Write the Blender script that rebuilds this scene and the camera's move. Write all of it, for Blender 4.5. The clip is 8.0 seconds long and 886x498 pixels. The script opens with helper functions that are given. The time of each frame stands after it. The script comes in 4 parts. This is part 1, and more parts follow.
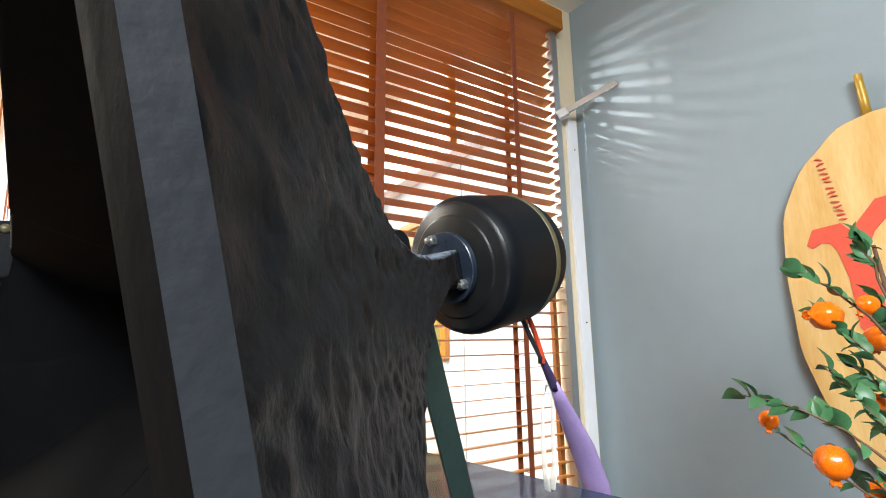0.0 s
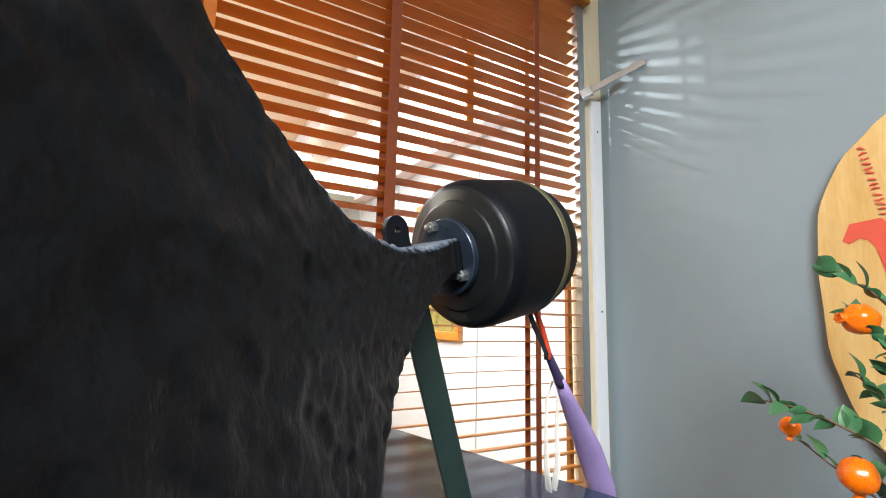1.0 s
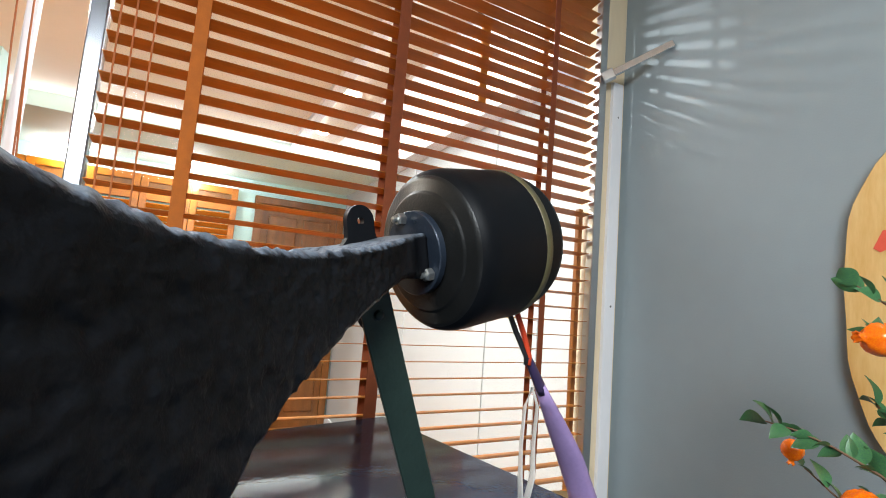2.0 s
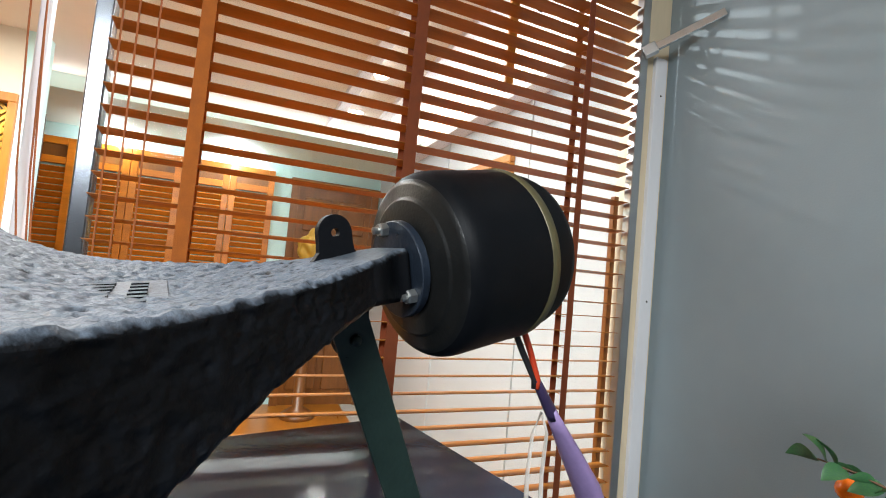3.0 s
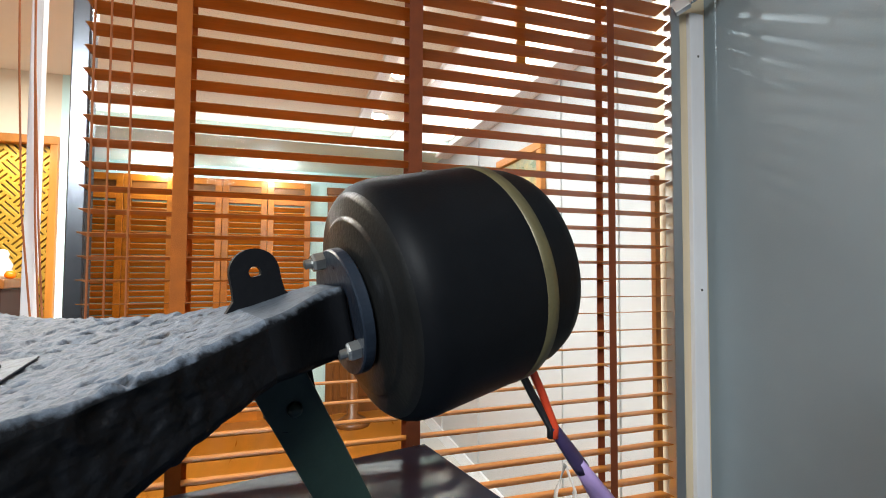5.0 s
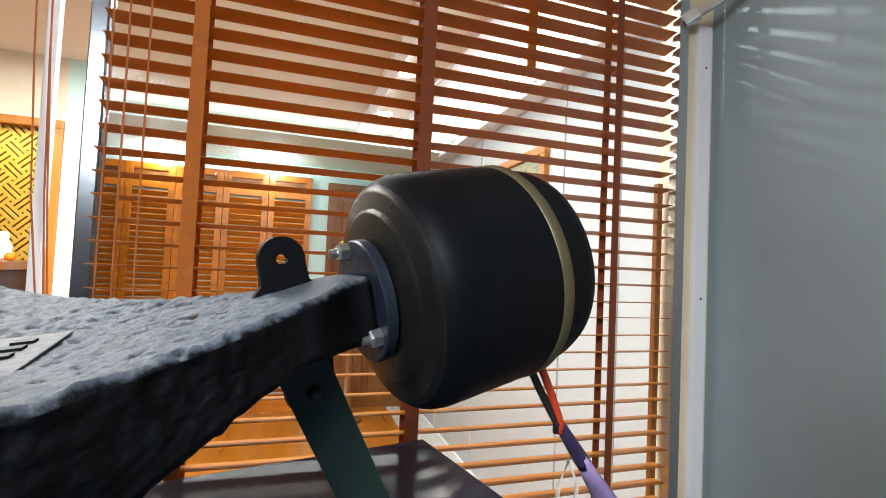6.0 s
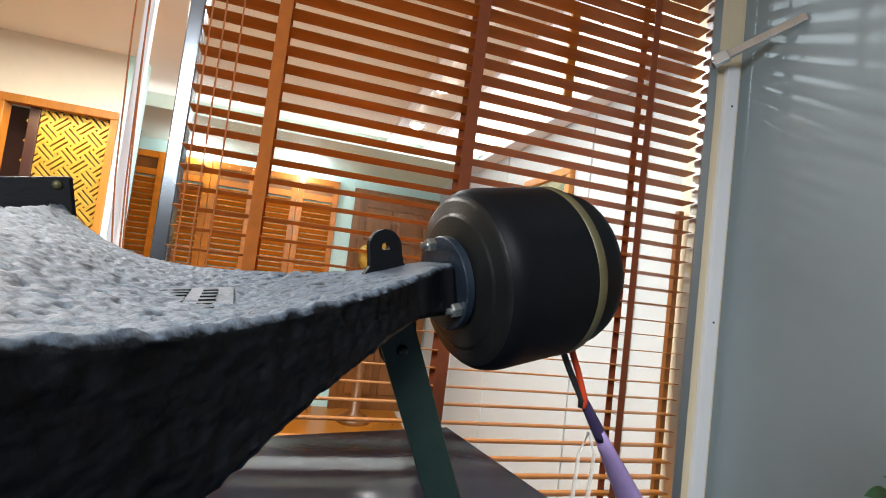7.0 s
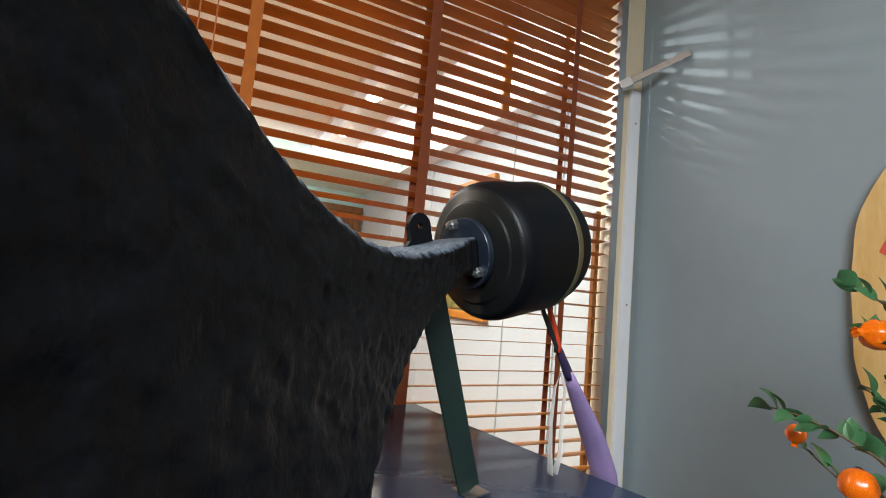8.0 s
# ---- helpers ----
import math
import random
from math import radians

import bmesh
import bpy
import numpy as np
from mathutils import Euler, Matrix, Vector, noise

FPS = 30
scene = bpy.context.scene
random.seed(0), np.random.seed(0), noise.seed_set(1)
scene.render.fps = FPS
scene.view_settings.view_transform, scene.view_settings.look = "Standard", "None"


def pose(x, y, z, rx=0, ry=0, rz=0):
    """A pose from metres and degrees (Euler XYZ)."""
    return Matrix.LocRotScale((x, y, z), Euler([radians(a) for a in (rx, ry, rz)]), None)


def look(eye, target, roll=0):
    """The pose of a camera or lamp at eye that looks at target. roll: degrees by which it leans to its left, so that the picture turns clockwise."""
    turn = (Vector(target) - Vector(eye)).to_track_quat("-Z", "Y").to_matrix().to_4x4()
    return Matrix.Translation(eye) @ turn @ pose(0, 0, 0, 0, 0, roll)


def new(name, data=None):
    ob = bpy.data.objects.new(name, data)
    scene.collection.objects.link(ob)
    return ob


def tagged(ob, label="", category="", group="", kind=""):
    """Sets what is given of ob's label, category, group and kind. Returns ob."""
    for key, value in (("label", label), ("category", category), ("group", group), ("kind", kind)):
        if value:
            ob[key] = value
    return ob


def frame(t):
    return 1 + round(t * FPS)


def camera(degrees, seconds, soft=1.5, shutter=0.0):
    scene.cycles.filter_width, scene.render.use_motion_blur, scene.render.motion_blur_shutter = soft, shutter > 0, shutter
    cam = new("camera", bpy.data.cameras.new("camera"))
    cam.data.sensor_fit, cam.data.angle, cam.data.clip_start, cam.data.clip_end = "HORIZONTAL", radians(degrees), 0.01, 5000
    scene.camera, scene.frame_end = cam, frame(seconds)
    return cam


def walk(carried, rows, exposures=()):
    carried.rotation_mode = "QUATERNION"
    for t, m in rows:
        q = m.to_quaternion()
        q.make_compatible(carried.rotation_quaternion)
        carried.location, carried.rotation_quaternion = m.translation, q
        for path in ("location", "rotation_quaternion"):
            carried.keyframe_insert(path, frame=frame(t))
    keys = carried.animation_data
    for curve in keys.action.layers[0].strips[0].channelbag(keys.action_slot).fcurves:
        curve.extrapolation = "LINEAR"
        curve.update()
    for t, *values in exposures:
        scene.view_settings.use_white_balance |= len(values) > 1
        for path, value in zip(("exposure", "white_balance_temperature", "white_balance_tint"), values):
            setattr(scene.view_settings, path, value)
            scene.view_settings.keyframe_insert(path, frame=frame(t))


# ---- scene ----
cam = camera(86.6, 8.0, soft=1.0)
PATH = [
    (0, (0.128, -0.01, 1.482), (0.708, 1.866, 1.863), -0.7),
    (0.5, (0.1434, -0.0037, 1.4881), (0.7046, 1.887, 1.8203), 0.65),
    (1, (0.153, 0.013, 1.495), (0.66, 1.925, 1.792), 1.4),
    (2.5, (0.232, 0.052, 1.533), (0.61, 2.01, 1.687), 6.2),
    (3, (0.252, 0.08, 1.552), (0.526, 2.058, 1.658), 5.3),
    (3.5, (0.286, 0.113, 1.565), (0.477, 2.102, 1.655), 0.6),
    (4, (0.293, 0.136, 1.577), (0.4, 2.131, 1.676), -0.0),
    (4.5, (0.313, 0.155, 1.578), (0.388, 2.152, 1.66), -0.1),
    (5, (0.315, 0.162, 1.578), (0.397, 2.159, 1.657), 0.3),
    (6.5, (0.284, 0.132, 1.567), (0.345, 2.13, 1.648), 4.8),
    (7, (0.26, 0.069, 1.556), (0.283, 2.065, 1.68), 7.0),
    (7.5, (0.22, 0.0, 1.542), (0.288, 1.995, 1.663), 8.4),
    (8, (0.157, -0.025, 1.509), (0.534, 1.929, 1.705), 5.1),
]
EXPOSURES = [(0.0, 0.9), (1.0, 0.75), (2.0, 0.42), (2.7, 0.2), (4.0, 0.07), (6.5, 0.07), (8.0, 0.05)]
walk(cam, [(t, look(eye, target, roll)) for t, eye, target, roll in PATH], EXPOSURES)

# ---- world and lights ----
world = bpy.data.worlds.new("world")
scene.world = world
world.use_nodes = True
world.node_tree.nodes["Background"].inputs[0].default_value = (0.75, 0.85, 1.0, 1)
world.node_tree.nodes["Background"].inputs[1].default_value = 0.15

FLOOR, CEIL, LOW = 0.16, 2.60, 2.50
HOUSE = pose(-0.2532, 0.9158, 0, 0, 0, 15)     # the house: x along the window, y into the far room


def lamp(name, kind, watts, m, color=(1, 1, 1), size=0.1, size_y=None, spread=180):
    data = bpy.data.lights.new(name, kind)
    data.energy, data.color = watts, color
    if kind == "AREA":
        data.size = size
        if size_y:
            data.shape, data.size_y = "RECTANGLE", size_y
        data.spread = radians(spread)
    else:
        data.shadow_soft_size = size
    ob = new(name, data)
    ob.matrix_world = m
    return ob


DOWN = (0, 0, 0)
# far room: downlights, plus added area fills without fixtures; near room: an unseen lamp and a wall washer
LAMPS = ((0.872, 2.238, CEIL, 7), (0.854, 1.509, CEIL, 7), (0.112, 3.58, LOW, 40), (-0.793, 3.70, LOW, 36))
lamp("far_room_fill", "AREA", 92, HOUSE @ pose(-0.10, 1.00, CEIL - 0.03), (0.94, 0.98, 1.0), 1.6, 0.5)
for x, y, z, w in LAMPS:
    if z == LOW:
        lamp("downlight_bulb", "POINT", w * 0.2, HOUSE @ pose(x, y, z - 0.09), (0.95, 0.98, 1.0), 0.025)
    else:
        ob = lamp("downlight_bulb", "SPOT", w * 1.6, HOUSE @ pose(x, y, z - 0.02), (0.95, 0.98, 1.0), 0.022)
        ob.data.spot_size, ob.data.spot_blend = radians(168), 0.3
lamp("far_side_fill", "AREA", 29, HOUSE @ pose(-1.1, 0.95, CEIL - 0.03), (1.0, 0.88, 0.68), 0.8, 0.8)
lamp("niche_light", "AREA", 3.5, HOUSE @ pose(-1.13, 1.98, 2.19), (1.0, 0.80, 0.45), 0.4, 0.1)
ob = lamp("window_downlight", "SPOT", 150, look(HOUSE @ Vector((-0.85, 0.61, 2.555)), HOUSE @ Vector((1.288, -0.10, 2.16))), (0.95, 0.98, 1.0), 0.016)
ob.data.spot_size, ob.data.spot_blend = radians(13.5), 1.0
# two added strips that only brighten the ceiling; no lamp is known there
lamp("side_ceiling_fill", "AREA", 24, HOUSE @ pose(1.465, 1.40, CEIL - 0.095, 0, 122, 0), (0.97, 0.99, 1.0), 0.05, 2.4)
lamp("door_ceiling_fill", "AREA", 4, HOUSE @ pose(-0.1, 2.70, LOW - 0.03, -118, 0, 0), (0.97, 0.99, 1.0), 2.6, 0.05)
lamp("wall_washer", "AREA", 0.38, look(HOUSE @ Vector((1.05, -0.75, 2.57)), HOUSE @ Vector((1.28, -0.85, 1.5))), (0.93, 0.97, 1.0), 0.12, None, 110)
lamp("near_room_light", "AREA", 20.5, look((-0.1, -1.1, 2.30), (0.40, 1.0, 0.75)), (0.90, 0.96, 1.0), 0.9, 0.5, 112)


# ---- materials ----
def mat(name, color, rough=0.6, metal=0.0, var=0.0, scale=20.0, bump=0.0, bscale=200.0, spec=0.5, coat=0.0, dark=None, stretch=(1, 1, 1), rand=0.0, lo=0.45, hi=0.95):
    """A principled material with colour variation at two scales and a fine bump."""
    m = bpy.data.materials.new(name)
    m.use_nodes = True
    nt = m.node_tree
    n, l = nt.nodes, nt.links
    p = n["Principled BSDF"]
    p.inputs["Roughness"].default_value = rough
    p.inputs["Metallic"].default_value = metal
    p.inputs["Specular IOR Level"].default_value = spec
    p.inputs["Coat Weight"].default_value = coat
    p.inputs["Base Color"].default_value = (*color, 1)
    tc = n.new("ShaderNodeTexCoord")
    mp = n.new("ShaderNodeMapping")
    mp.inputs["Scale"].default_value = stretch
    l.new(tc.outputs["Object"], mp.inputs["Vector"])
    if var > 0:
        a, b = n.new("ShaderNodeTexNoise"), n.new("ShaderNodeTexNoise")
        a.inputs["Scale"].default_value, b.inputs["Scale"].default_value = scale, scale * 9
        a.inputs["Detail"].default_value = 6
        l.new(mp.outputs[0], a.inputs["Vector"])
        l.new(mp.outputs[0], b.inputs["Vector"])
        mx = n.new("ShaderNodeMath")
        mx.operation = "MULTIPLY_ADD"
        mx.inputs[1].default_value = 0.35
        l.new(b.outputs["Fac"], mx.inputs[0])
        l.new(a.outputs["Fac"], mx.inputs[2])
        rp = n.new("ShaderNodeMapRange")
        rp.inputs["From Min"].default_value, rp.inputs["From Max"].default_value = lo, hi
        l.new(mx.outputs[0], rp.inputs["Value"])
        mix = n.new("ShaderNodeMix")
        mix.data_type = "RGBA"
        deep = dark or tuple(c * (1 - var) for c in color)
        mix.inputs["A"].default_value, mix.inputs["B"].default_value = (*deep, 1), (*color, 1)
        l.new(rp.outputs[0], mix.inputs["Factor"])
        out = mix.outputs["Result"]
        if rand > 0:
            oi, hs, mr = n.new("ShaderNodeObjectInfo"), n.new("ShaderNodeHueSaturation"), n.new("ShaderNodeMapRange")
            mr.inputs["To Min"].default_value, mr.inputs["To Max"].default_value = 1 - rand, 1 + rand
            l.new(oi.outputs["Random"], mr.inputs["Value"])
            l.new(mr.outputs[0], hs.inputs["Value"])
            l.new(out, hs.inputs["Color"])
            out = hs.outputs["Color"]
        l.new(out, p.inputs["Base Color"])
        rr = n.new("ShaderNodeMapRange")
        rr.inputs["To Min"].default_value, rr.inputs["To Max"].default_value = max(0, rough - 0.1 * var - 0.03), min(1, rough + 0.1 * var + 0.03)
        l.new(a.outputs["Fac"], rr.inputs["Value"])
        l.new(rr.outputs[0], p.inputs["Roughness"])
    if bump > 0:
        t, bp = n.new("ShaderNodeTexNoise"), n.new("ShaderNodeBump")
        t.inputs["Scale"].default_value, t.inputs["Detail"].default_value = bscale, 5
        bp.inputs["Strength"].default_value, bp.inputs["Distance"].default_value = bump, 0.002
        l.new(mp.outputs[0], t.inputs["Vector"])
        l.new(t.outputs["Fac"], bp.inputs["Height"])
        l.new(bp.outputs[0], p.inputs["Normal"])
    return m


def glow(name, color, strength):
    m = bpy.data.materials.new(name)
    m.use_nodes = True
    p = m.node_tree.nodes["Principled BSDF"]
    p.inputs["Base Color"].default_value = (*color, 1)
    p.inputs["Emission Color"].default_value, p.inputs["Emission Strength"].default_value = (*color, 1), strength
    return m


def glass(name, color, rough, alpha):
    """Thin clear sheet: see-through with a mirror-like gloss by Fresnel."""
    m = bpy.data.materials.new(name)
    m.use_nodes = True
    n, l = m.node_tree.nodes, m.node_tree.links
    n.remove(n["Principled BSDF"])
    tr, gl, mx, fr = (n.new(k) for k in ("ShaderNodeBsdfTransparent", "ShaderNodeBsdfGlossy", "ShaderNodeMixShader", "ShaderNodeFresnel"))
    tr.inputs[0].default_value = (*color, 1)
    gl.inputs["Roughness"].default_value = rough
    fr.inputs["IOR"].default_value = alpha
    l.new(fr.outputs[0], mx.inputs[0])
    l.new(tr.outputs[0], mx.inputs[1])
    l.new(gl.outputs[0], mx.inputs[2])
    l.new(mx.outputs[0], n["Material Output"].inputs["Surface"])
    return m



def film_mat(name, color, amount):
    """Milky thin plastic: partly clear, partly white."""
    m = bpy.data.materials.new(name)
    m.use_nodes = True
    n, l = m.node_tree.nodes, m.node_tree.links
    p = n["Principled BSDF"]
    p.inputs["Base Color"].default_value, p.inputs["Roughness"].default_value = (*color, 1), 0.25
    tr, mx, nz, mr = (n.new(k) for k in ("ShaderNodeBsdfTransparent", "ShaderNodeMixShader", "ShaderNodeTexNoise", "ShaderNodeMapRange"))
    nz.inputs["Scale"].default_value = 90
    mr.inputs["To Min"].default_value, mr.inputs["To Max"].default_value = amount - 0.25, amount + 0.25
    l.new(nz.outputs["Fac"], mr.inputs["Value"])
    l.new(mr.outputs[0], mx.inputs[0])
    l.new(tr.outputs[0], mx.inputs[1])
    l.new(p.outputs[0], mx.inputs[2])
    l.new(mx.outputs[0], n["Material Output"].inputs["Surface"])
    return m

def grey_topped(name, color, top_grey, rough, spec, bump, bscale):
    """Black paint with grey on every face that looks upwards, thin and speckled."""
    m = bpy.data.materials.new(name)
    m.use_nodes = True
    n, l = m.node_tree.nodes, m.node_tree.links
    p = n["Principled BSDF"]
    p.inputs["Roughness"].default_value, p.inputs["Specular IOR Level"].default_value = rough, spec
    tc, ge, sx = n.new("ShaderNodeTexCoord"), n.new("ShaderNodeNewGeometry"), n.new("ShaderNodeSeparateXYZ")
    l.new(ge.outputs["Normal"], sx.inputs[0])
    grain, patch = n.new("ShaderNodeTexNoise"), n.new("ShaderNodeTexNoise")
    grain.inputs["Scale"].default_value, grain.inputs["Detail"].default_value = 190, 7
    patch.inputs["Scale"].default_value, patch.inputs["Detail"].default_value = 34, 4
    for t in (grain, patch):
        l.new(tc.outputs["Object"], t.inputs["Vector"])
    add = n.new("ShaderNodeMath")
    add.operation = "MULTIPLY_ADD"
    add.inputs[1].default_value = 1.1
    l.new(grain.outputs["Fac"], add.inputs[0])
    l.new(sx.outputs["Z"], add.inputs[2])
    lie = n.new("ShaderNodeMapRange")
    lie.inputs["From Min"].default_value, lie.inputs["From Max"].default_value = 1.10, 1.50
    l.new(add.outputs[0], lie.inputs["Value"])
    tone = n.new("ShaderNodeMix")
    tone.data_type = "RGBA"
    tone.inputs["A"].default_value, tone.inputs["B"].default_value = (*(c * 0.55 for c in top_grey), 1), (*(c * 1.25 for c in top_grey), 1)
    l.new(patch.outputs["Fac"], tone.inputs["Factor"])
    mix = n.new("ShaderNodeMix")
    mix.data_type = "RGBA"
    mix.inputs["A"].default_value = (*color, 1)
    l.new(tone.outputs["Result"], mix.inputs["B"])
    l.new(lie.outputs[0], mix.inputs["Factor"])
    l.new(mix.outputs["Result"], p.inputs["Base Color"])
    t, bp = n.new("ShaderNodeTexNoise"), n.new("ShaderNodeBump")
    t.inputs["Scale"].default_value, t.inputs["Detail"].default_value = bscale, 6
    bp.inputs["Strength"].default_value, bp.inputs["Distance"].default_value = bump, 0.002
    l.new(tc.outputs["Object"], t.inputs["Vector"])
    l.new(t.outputs["Fac"], bp.inputs["Height"])
    l.new(bp.outputs[0], p.inputs["Normal"])
    return m


M = {
    "grey_wall": mat("grey_wall_paint", (0.262, 0.320, 0.345), 0.55, var=0.10, scale=2.0, bump=0.15, bscale=260),
    "ceiling": mat("cream_ceiling_paint", (0.84, 0.79, 0.70), 0.8, var=0.05, scale=2, bump=0.1, bscale=200),
    "ceiling_far": mat("mint_ceiling_paint", (0.72, 0.90, 0.85), 0.7, var=0.05, scale=2),
    "cream": mat("cream_paint", (0.76, 0.68, 0.54), 0.7, var=0.08, scale=3, bump=0.1, bscale=150),
    "mint": mat("mint_wall_paint", (0.56, 0.80, 0.79), 0.6, var=0.05, scale=2),
    "white_wall": mat("white_wall_paint", (0.48, 0.50, 0.51), 0.55, var=0.05, scale=2, bump=0.05),
    "dark_wall": mat("dark_room_paint", (0.10, 0.10, 0.11), 0.8, var=0.2, scale=2),
    "tile": mat("pale_floor_tile", (0.62, 0.60, 0.56), 0.25, var=0.12, scale=3),
    "blind": mat("orange_stained_blind_wood", (0.40, 0.140, 0.019), 0.42, var=0.30, scale=4, stretch=(1, 8, 14), bump=0.08, bscale=60, rand=0.10, spec=0.15),
    # one tape in a lit and a shaded colour
    "tape": mat("woven_brown_tape", (0.46, 0.120, 0.010), 0.85, var=0.25, scale=40, bump=0.4, bscale=700),
    "tape_shaded": mat("woven_brown_tape_shaded", (0.20, 0.042, 0.008), 0.85, var=0.25, scale=40, bump=0.4, bscale=700),
    "cord": mat("orange_cord", (0.42, 0.13, 0.04), 0.8, var=0.2, scale=100),
    "chrome": mat("polished_steel", (0.80, 0.81, 0.83), 0.20, 1.0, var=0.06, scale=6),
    "brushed": mat("brushed_steel", (0.66, 0.67, 0.68), 0.30, 1.0, var=0.12, scale=8, stretch=(1, 1, 0.05)),
    "mirror_steel": mat("polished_grey_steel", (0.24, 0.26, 0.29), 0.20, 0.85, var=0.12, scale=5, bump=0.02, bscale=12),
    "beige": mat("beige_jamb_paint", (0.74, 0.62, 0.43), 0.6, var=0.15, scale=8, stretch=(1, 1, 0.2), bump=0.1),
    "white_trim": mat("white_aluminium_trim", (0.82, 0.82, 0.84), 0.4, var=0.08, scale=10, stretch=(1, 1, 0.3)),
    "screw": mat("dark_screw", (0.10, 0.09, 0.08), 0.4, 0.8),
    # the bell's black paint again, darker: the sides' shade is put into the colour
    "cast_side": mat("rough_black_cast_paint_shaded", (0.0046, 0.0056, 0.0078), 0.50, var=0.6, scale=55, bump=0.6, bscale=150, spec=0.15, lo=0.5, hi=0.85),
    "cast": grey_topped("rough_black_cast_paint", (0.0078, 0.0088, 0.0108), (0.125, 0.154, 0.194), 0.52, 0.13, 1.0, 170),
    "floor_wood": mat("varnished_floor_wood", (0.50, 0.17, 0.015), 0.3, var=0.35, scale=3, stretch=(5, 0.5, 1)),
    # matte near-black that carries the shade inside the mouth in its colour
    "inside": mat("inside_shade_black", (0.0030, 0.0031, 0.0036), 0.9, var=0.3, scale=40, spec=0.02, bump=0.2, bscale=150),
    "land": mat("grey_black_edge_paint", (0.017, 0.019, 0.023), 0.6, spec=0.15, var=0.3, scale=30, bump=0.2),
    "neck": grey_topped("smooth_black_cast_paint", (0.0052, 0.0058, 0.0072), (0.10, 0.12, 0.145), 0.50, 0.09, 0.25, 200),
    "plate": mat("dusty_label_metal", (0.15, 0.18, 0.22), 0.55, var=0.6, scale=140, bump=0.5),
    "driver": mat("black_wrinkle_enamel", (0.0046, 0.0054, 0.0068), 0.48, var=0.30, scale=30, bump=0.06, bscale=600, spec=0.08),
    "driver_face": mat("dark_bronze_enamel", (0.0105, 0.011, 0.0110), 0.33, 0.1, var=0.35, scale=25, bump=0.12, bscale=420, spec=0.22),
    "band": mat("dull_brass_band", (0.115, 0.100, 0.048), 0.45, 0.3, var=0.35, scale=40),
    "flange": mat("blue_grey_steel", (0.026, 0.037, 0.056), 0.30, 0.4, var=0.35, scale=50, bump=0.2),
    "bolt": mat("zinc_bolt", (0.42, 0.43, 0.42), 0.33, 0.9, var=0.25, scale=90),
    "strut": mat("dark_green_painted_steel", (0.024, 0.047, 0.038), 0.42, var=0.35, scale=30, bump=0.15),
    "cabinet": mat("satin_grey_lacquer", (0.030, 0.050, 0.092), 0.11, spec=0.28, var=0.15, scale=4, bump=0.05, bscale=120),
    "red_wire": mat("red_insulation", (0.55, 0.05, 0.015), 0.4, var=0.15, scale=60),
    "black_wire": mat("black_insulation", (0.012, 0.012, 0.013), 0.4),
    "dark_sleeve": mat("dark_violet_shrink_tube", (0.045, 0.030, 0.085), 0.4, var=0.25, scale=80),
    "purple": mat("lilac_cable_sleeve", (0.31, 0.22, 0.43), 0.45, var=0.20, scale=25, bump=0.3, bscale=120),
    "clear": film_mat("clear_plastic_film", (0.80, 0.80, 0.76), 0.45),
    "pane": glass("window_glass", (0.97, 0.985, 0.98), 0.0, 1.13),
    "wood_door": mat("varnished_brown_wood", (0.25, 0.088, 0.018), 0.32, var=0.45, scale=3, stretch=(6, 6, 0.5), bump=0.1, bscale=40),
    "louvre": mat("varnished_orange_wood", (0.62, 0.185, 0.010), 0.34, var=0.35, scale=3, stretch=(0.6, 6, 6), bump=0.1, bscale=40, rand=0.12),
    "frame_wood": mat("orange_frame_wood", (0.52, 0.19, 0.025), 0.4, var=0.3, scale=5, stretch=(5, 5, 0.5)),
    "gold": mat("gold_lacquer", (0.52, 0.31, 0.04), 0.40, 0.25, var=0.25, scale=12),
    "niche": mat("dark_red_brown_lacquer", (0.045, 0.014, 0.010), 0.5, var=0.3, scale=5),
    "porcelain": mat("white_porcelain", (0.78, 0.72, 0.62), 0.2, var=0.2, scale=30),
    "picture": mat("golden_picture_print", (0.42, 0.28, 0.05), 0.3, var=0.7, scale=14, dark=(0.06, 0.10, 0.05)),
    "slice": mat("pale_wood_slice", (0.76, 0.53, 0.23), 0.55, var=0.38, scale=5, dark=(0.60, 0.34, 0.09), stretch=(3, 5, 0.9), bump=0.15, bscale=50),
    "bark": mat("bark_edge", (0.34, 0.20, 0.08), 0.8, var=0.5, scale=30, bump=0.8, bscale=80),
    "red_paint": mat("red_lacquer_paint", (0.76, 0.10, 0.055), 0.5, var=0.15, scale=30),
    "fruit": mat("orange_fruit_skin", (0.90, 0.27, 0.004), 0.20, var=0.55, scale=18, dark=(0.78, 0.060, 0.003), spec=0.5),
    "leaf": mat("green_leaf", (0.075, 0.20, 0.055), 0.42, var=0.45, scale=25, dark=(0.03, 0.11, 0.06), rand=0.25),
    "twig": mat("brown_twig", (0.16, 0.08, 0.04), 0.7, var=0.4, scale=60, bump=0.4),
    "board": mat("raw_plywood", (0.52, 0.36, 0.15), 0.6, var=0.3, scale=6, stretch=(1, 6, 6)),
    "lamp": glow("lit_lamp_bulb", (1.0, 0.98, 0.95), 30.0),
}


# ---- helpers for building ----
def mesh(name, bm, material, m=None, smooth=False):
    me = bpy.data.meshes.new(name)
    bmesh.ops.recalc_face_normals(bm, faces=bm.faces)
    bm.to_mesh(me)
    bm.free()
    if smooth:
        for p in me.polygons:
            p.use_smooth = True
    me.materials.append(M[material])
    ob = new(name, me)
    if m is not None:
        ob.matrix_world = m
    return ob


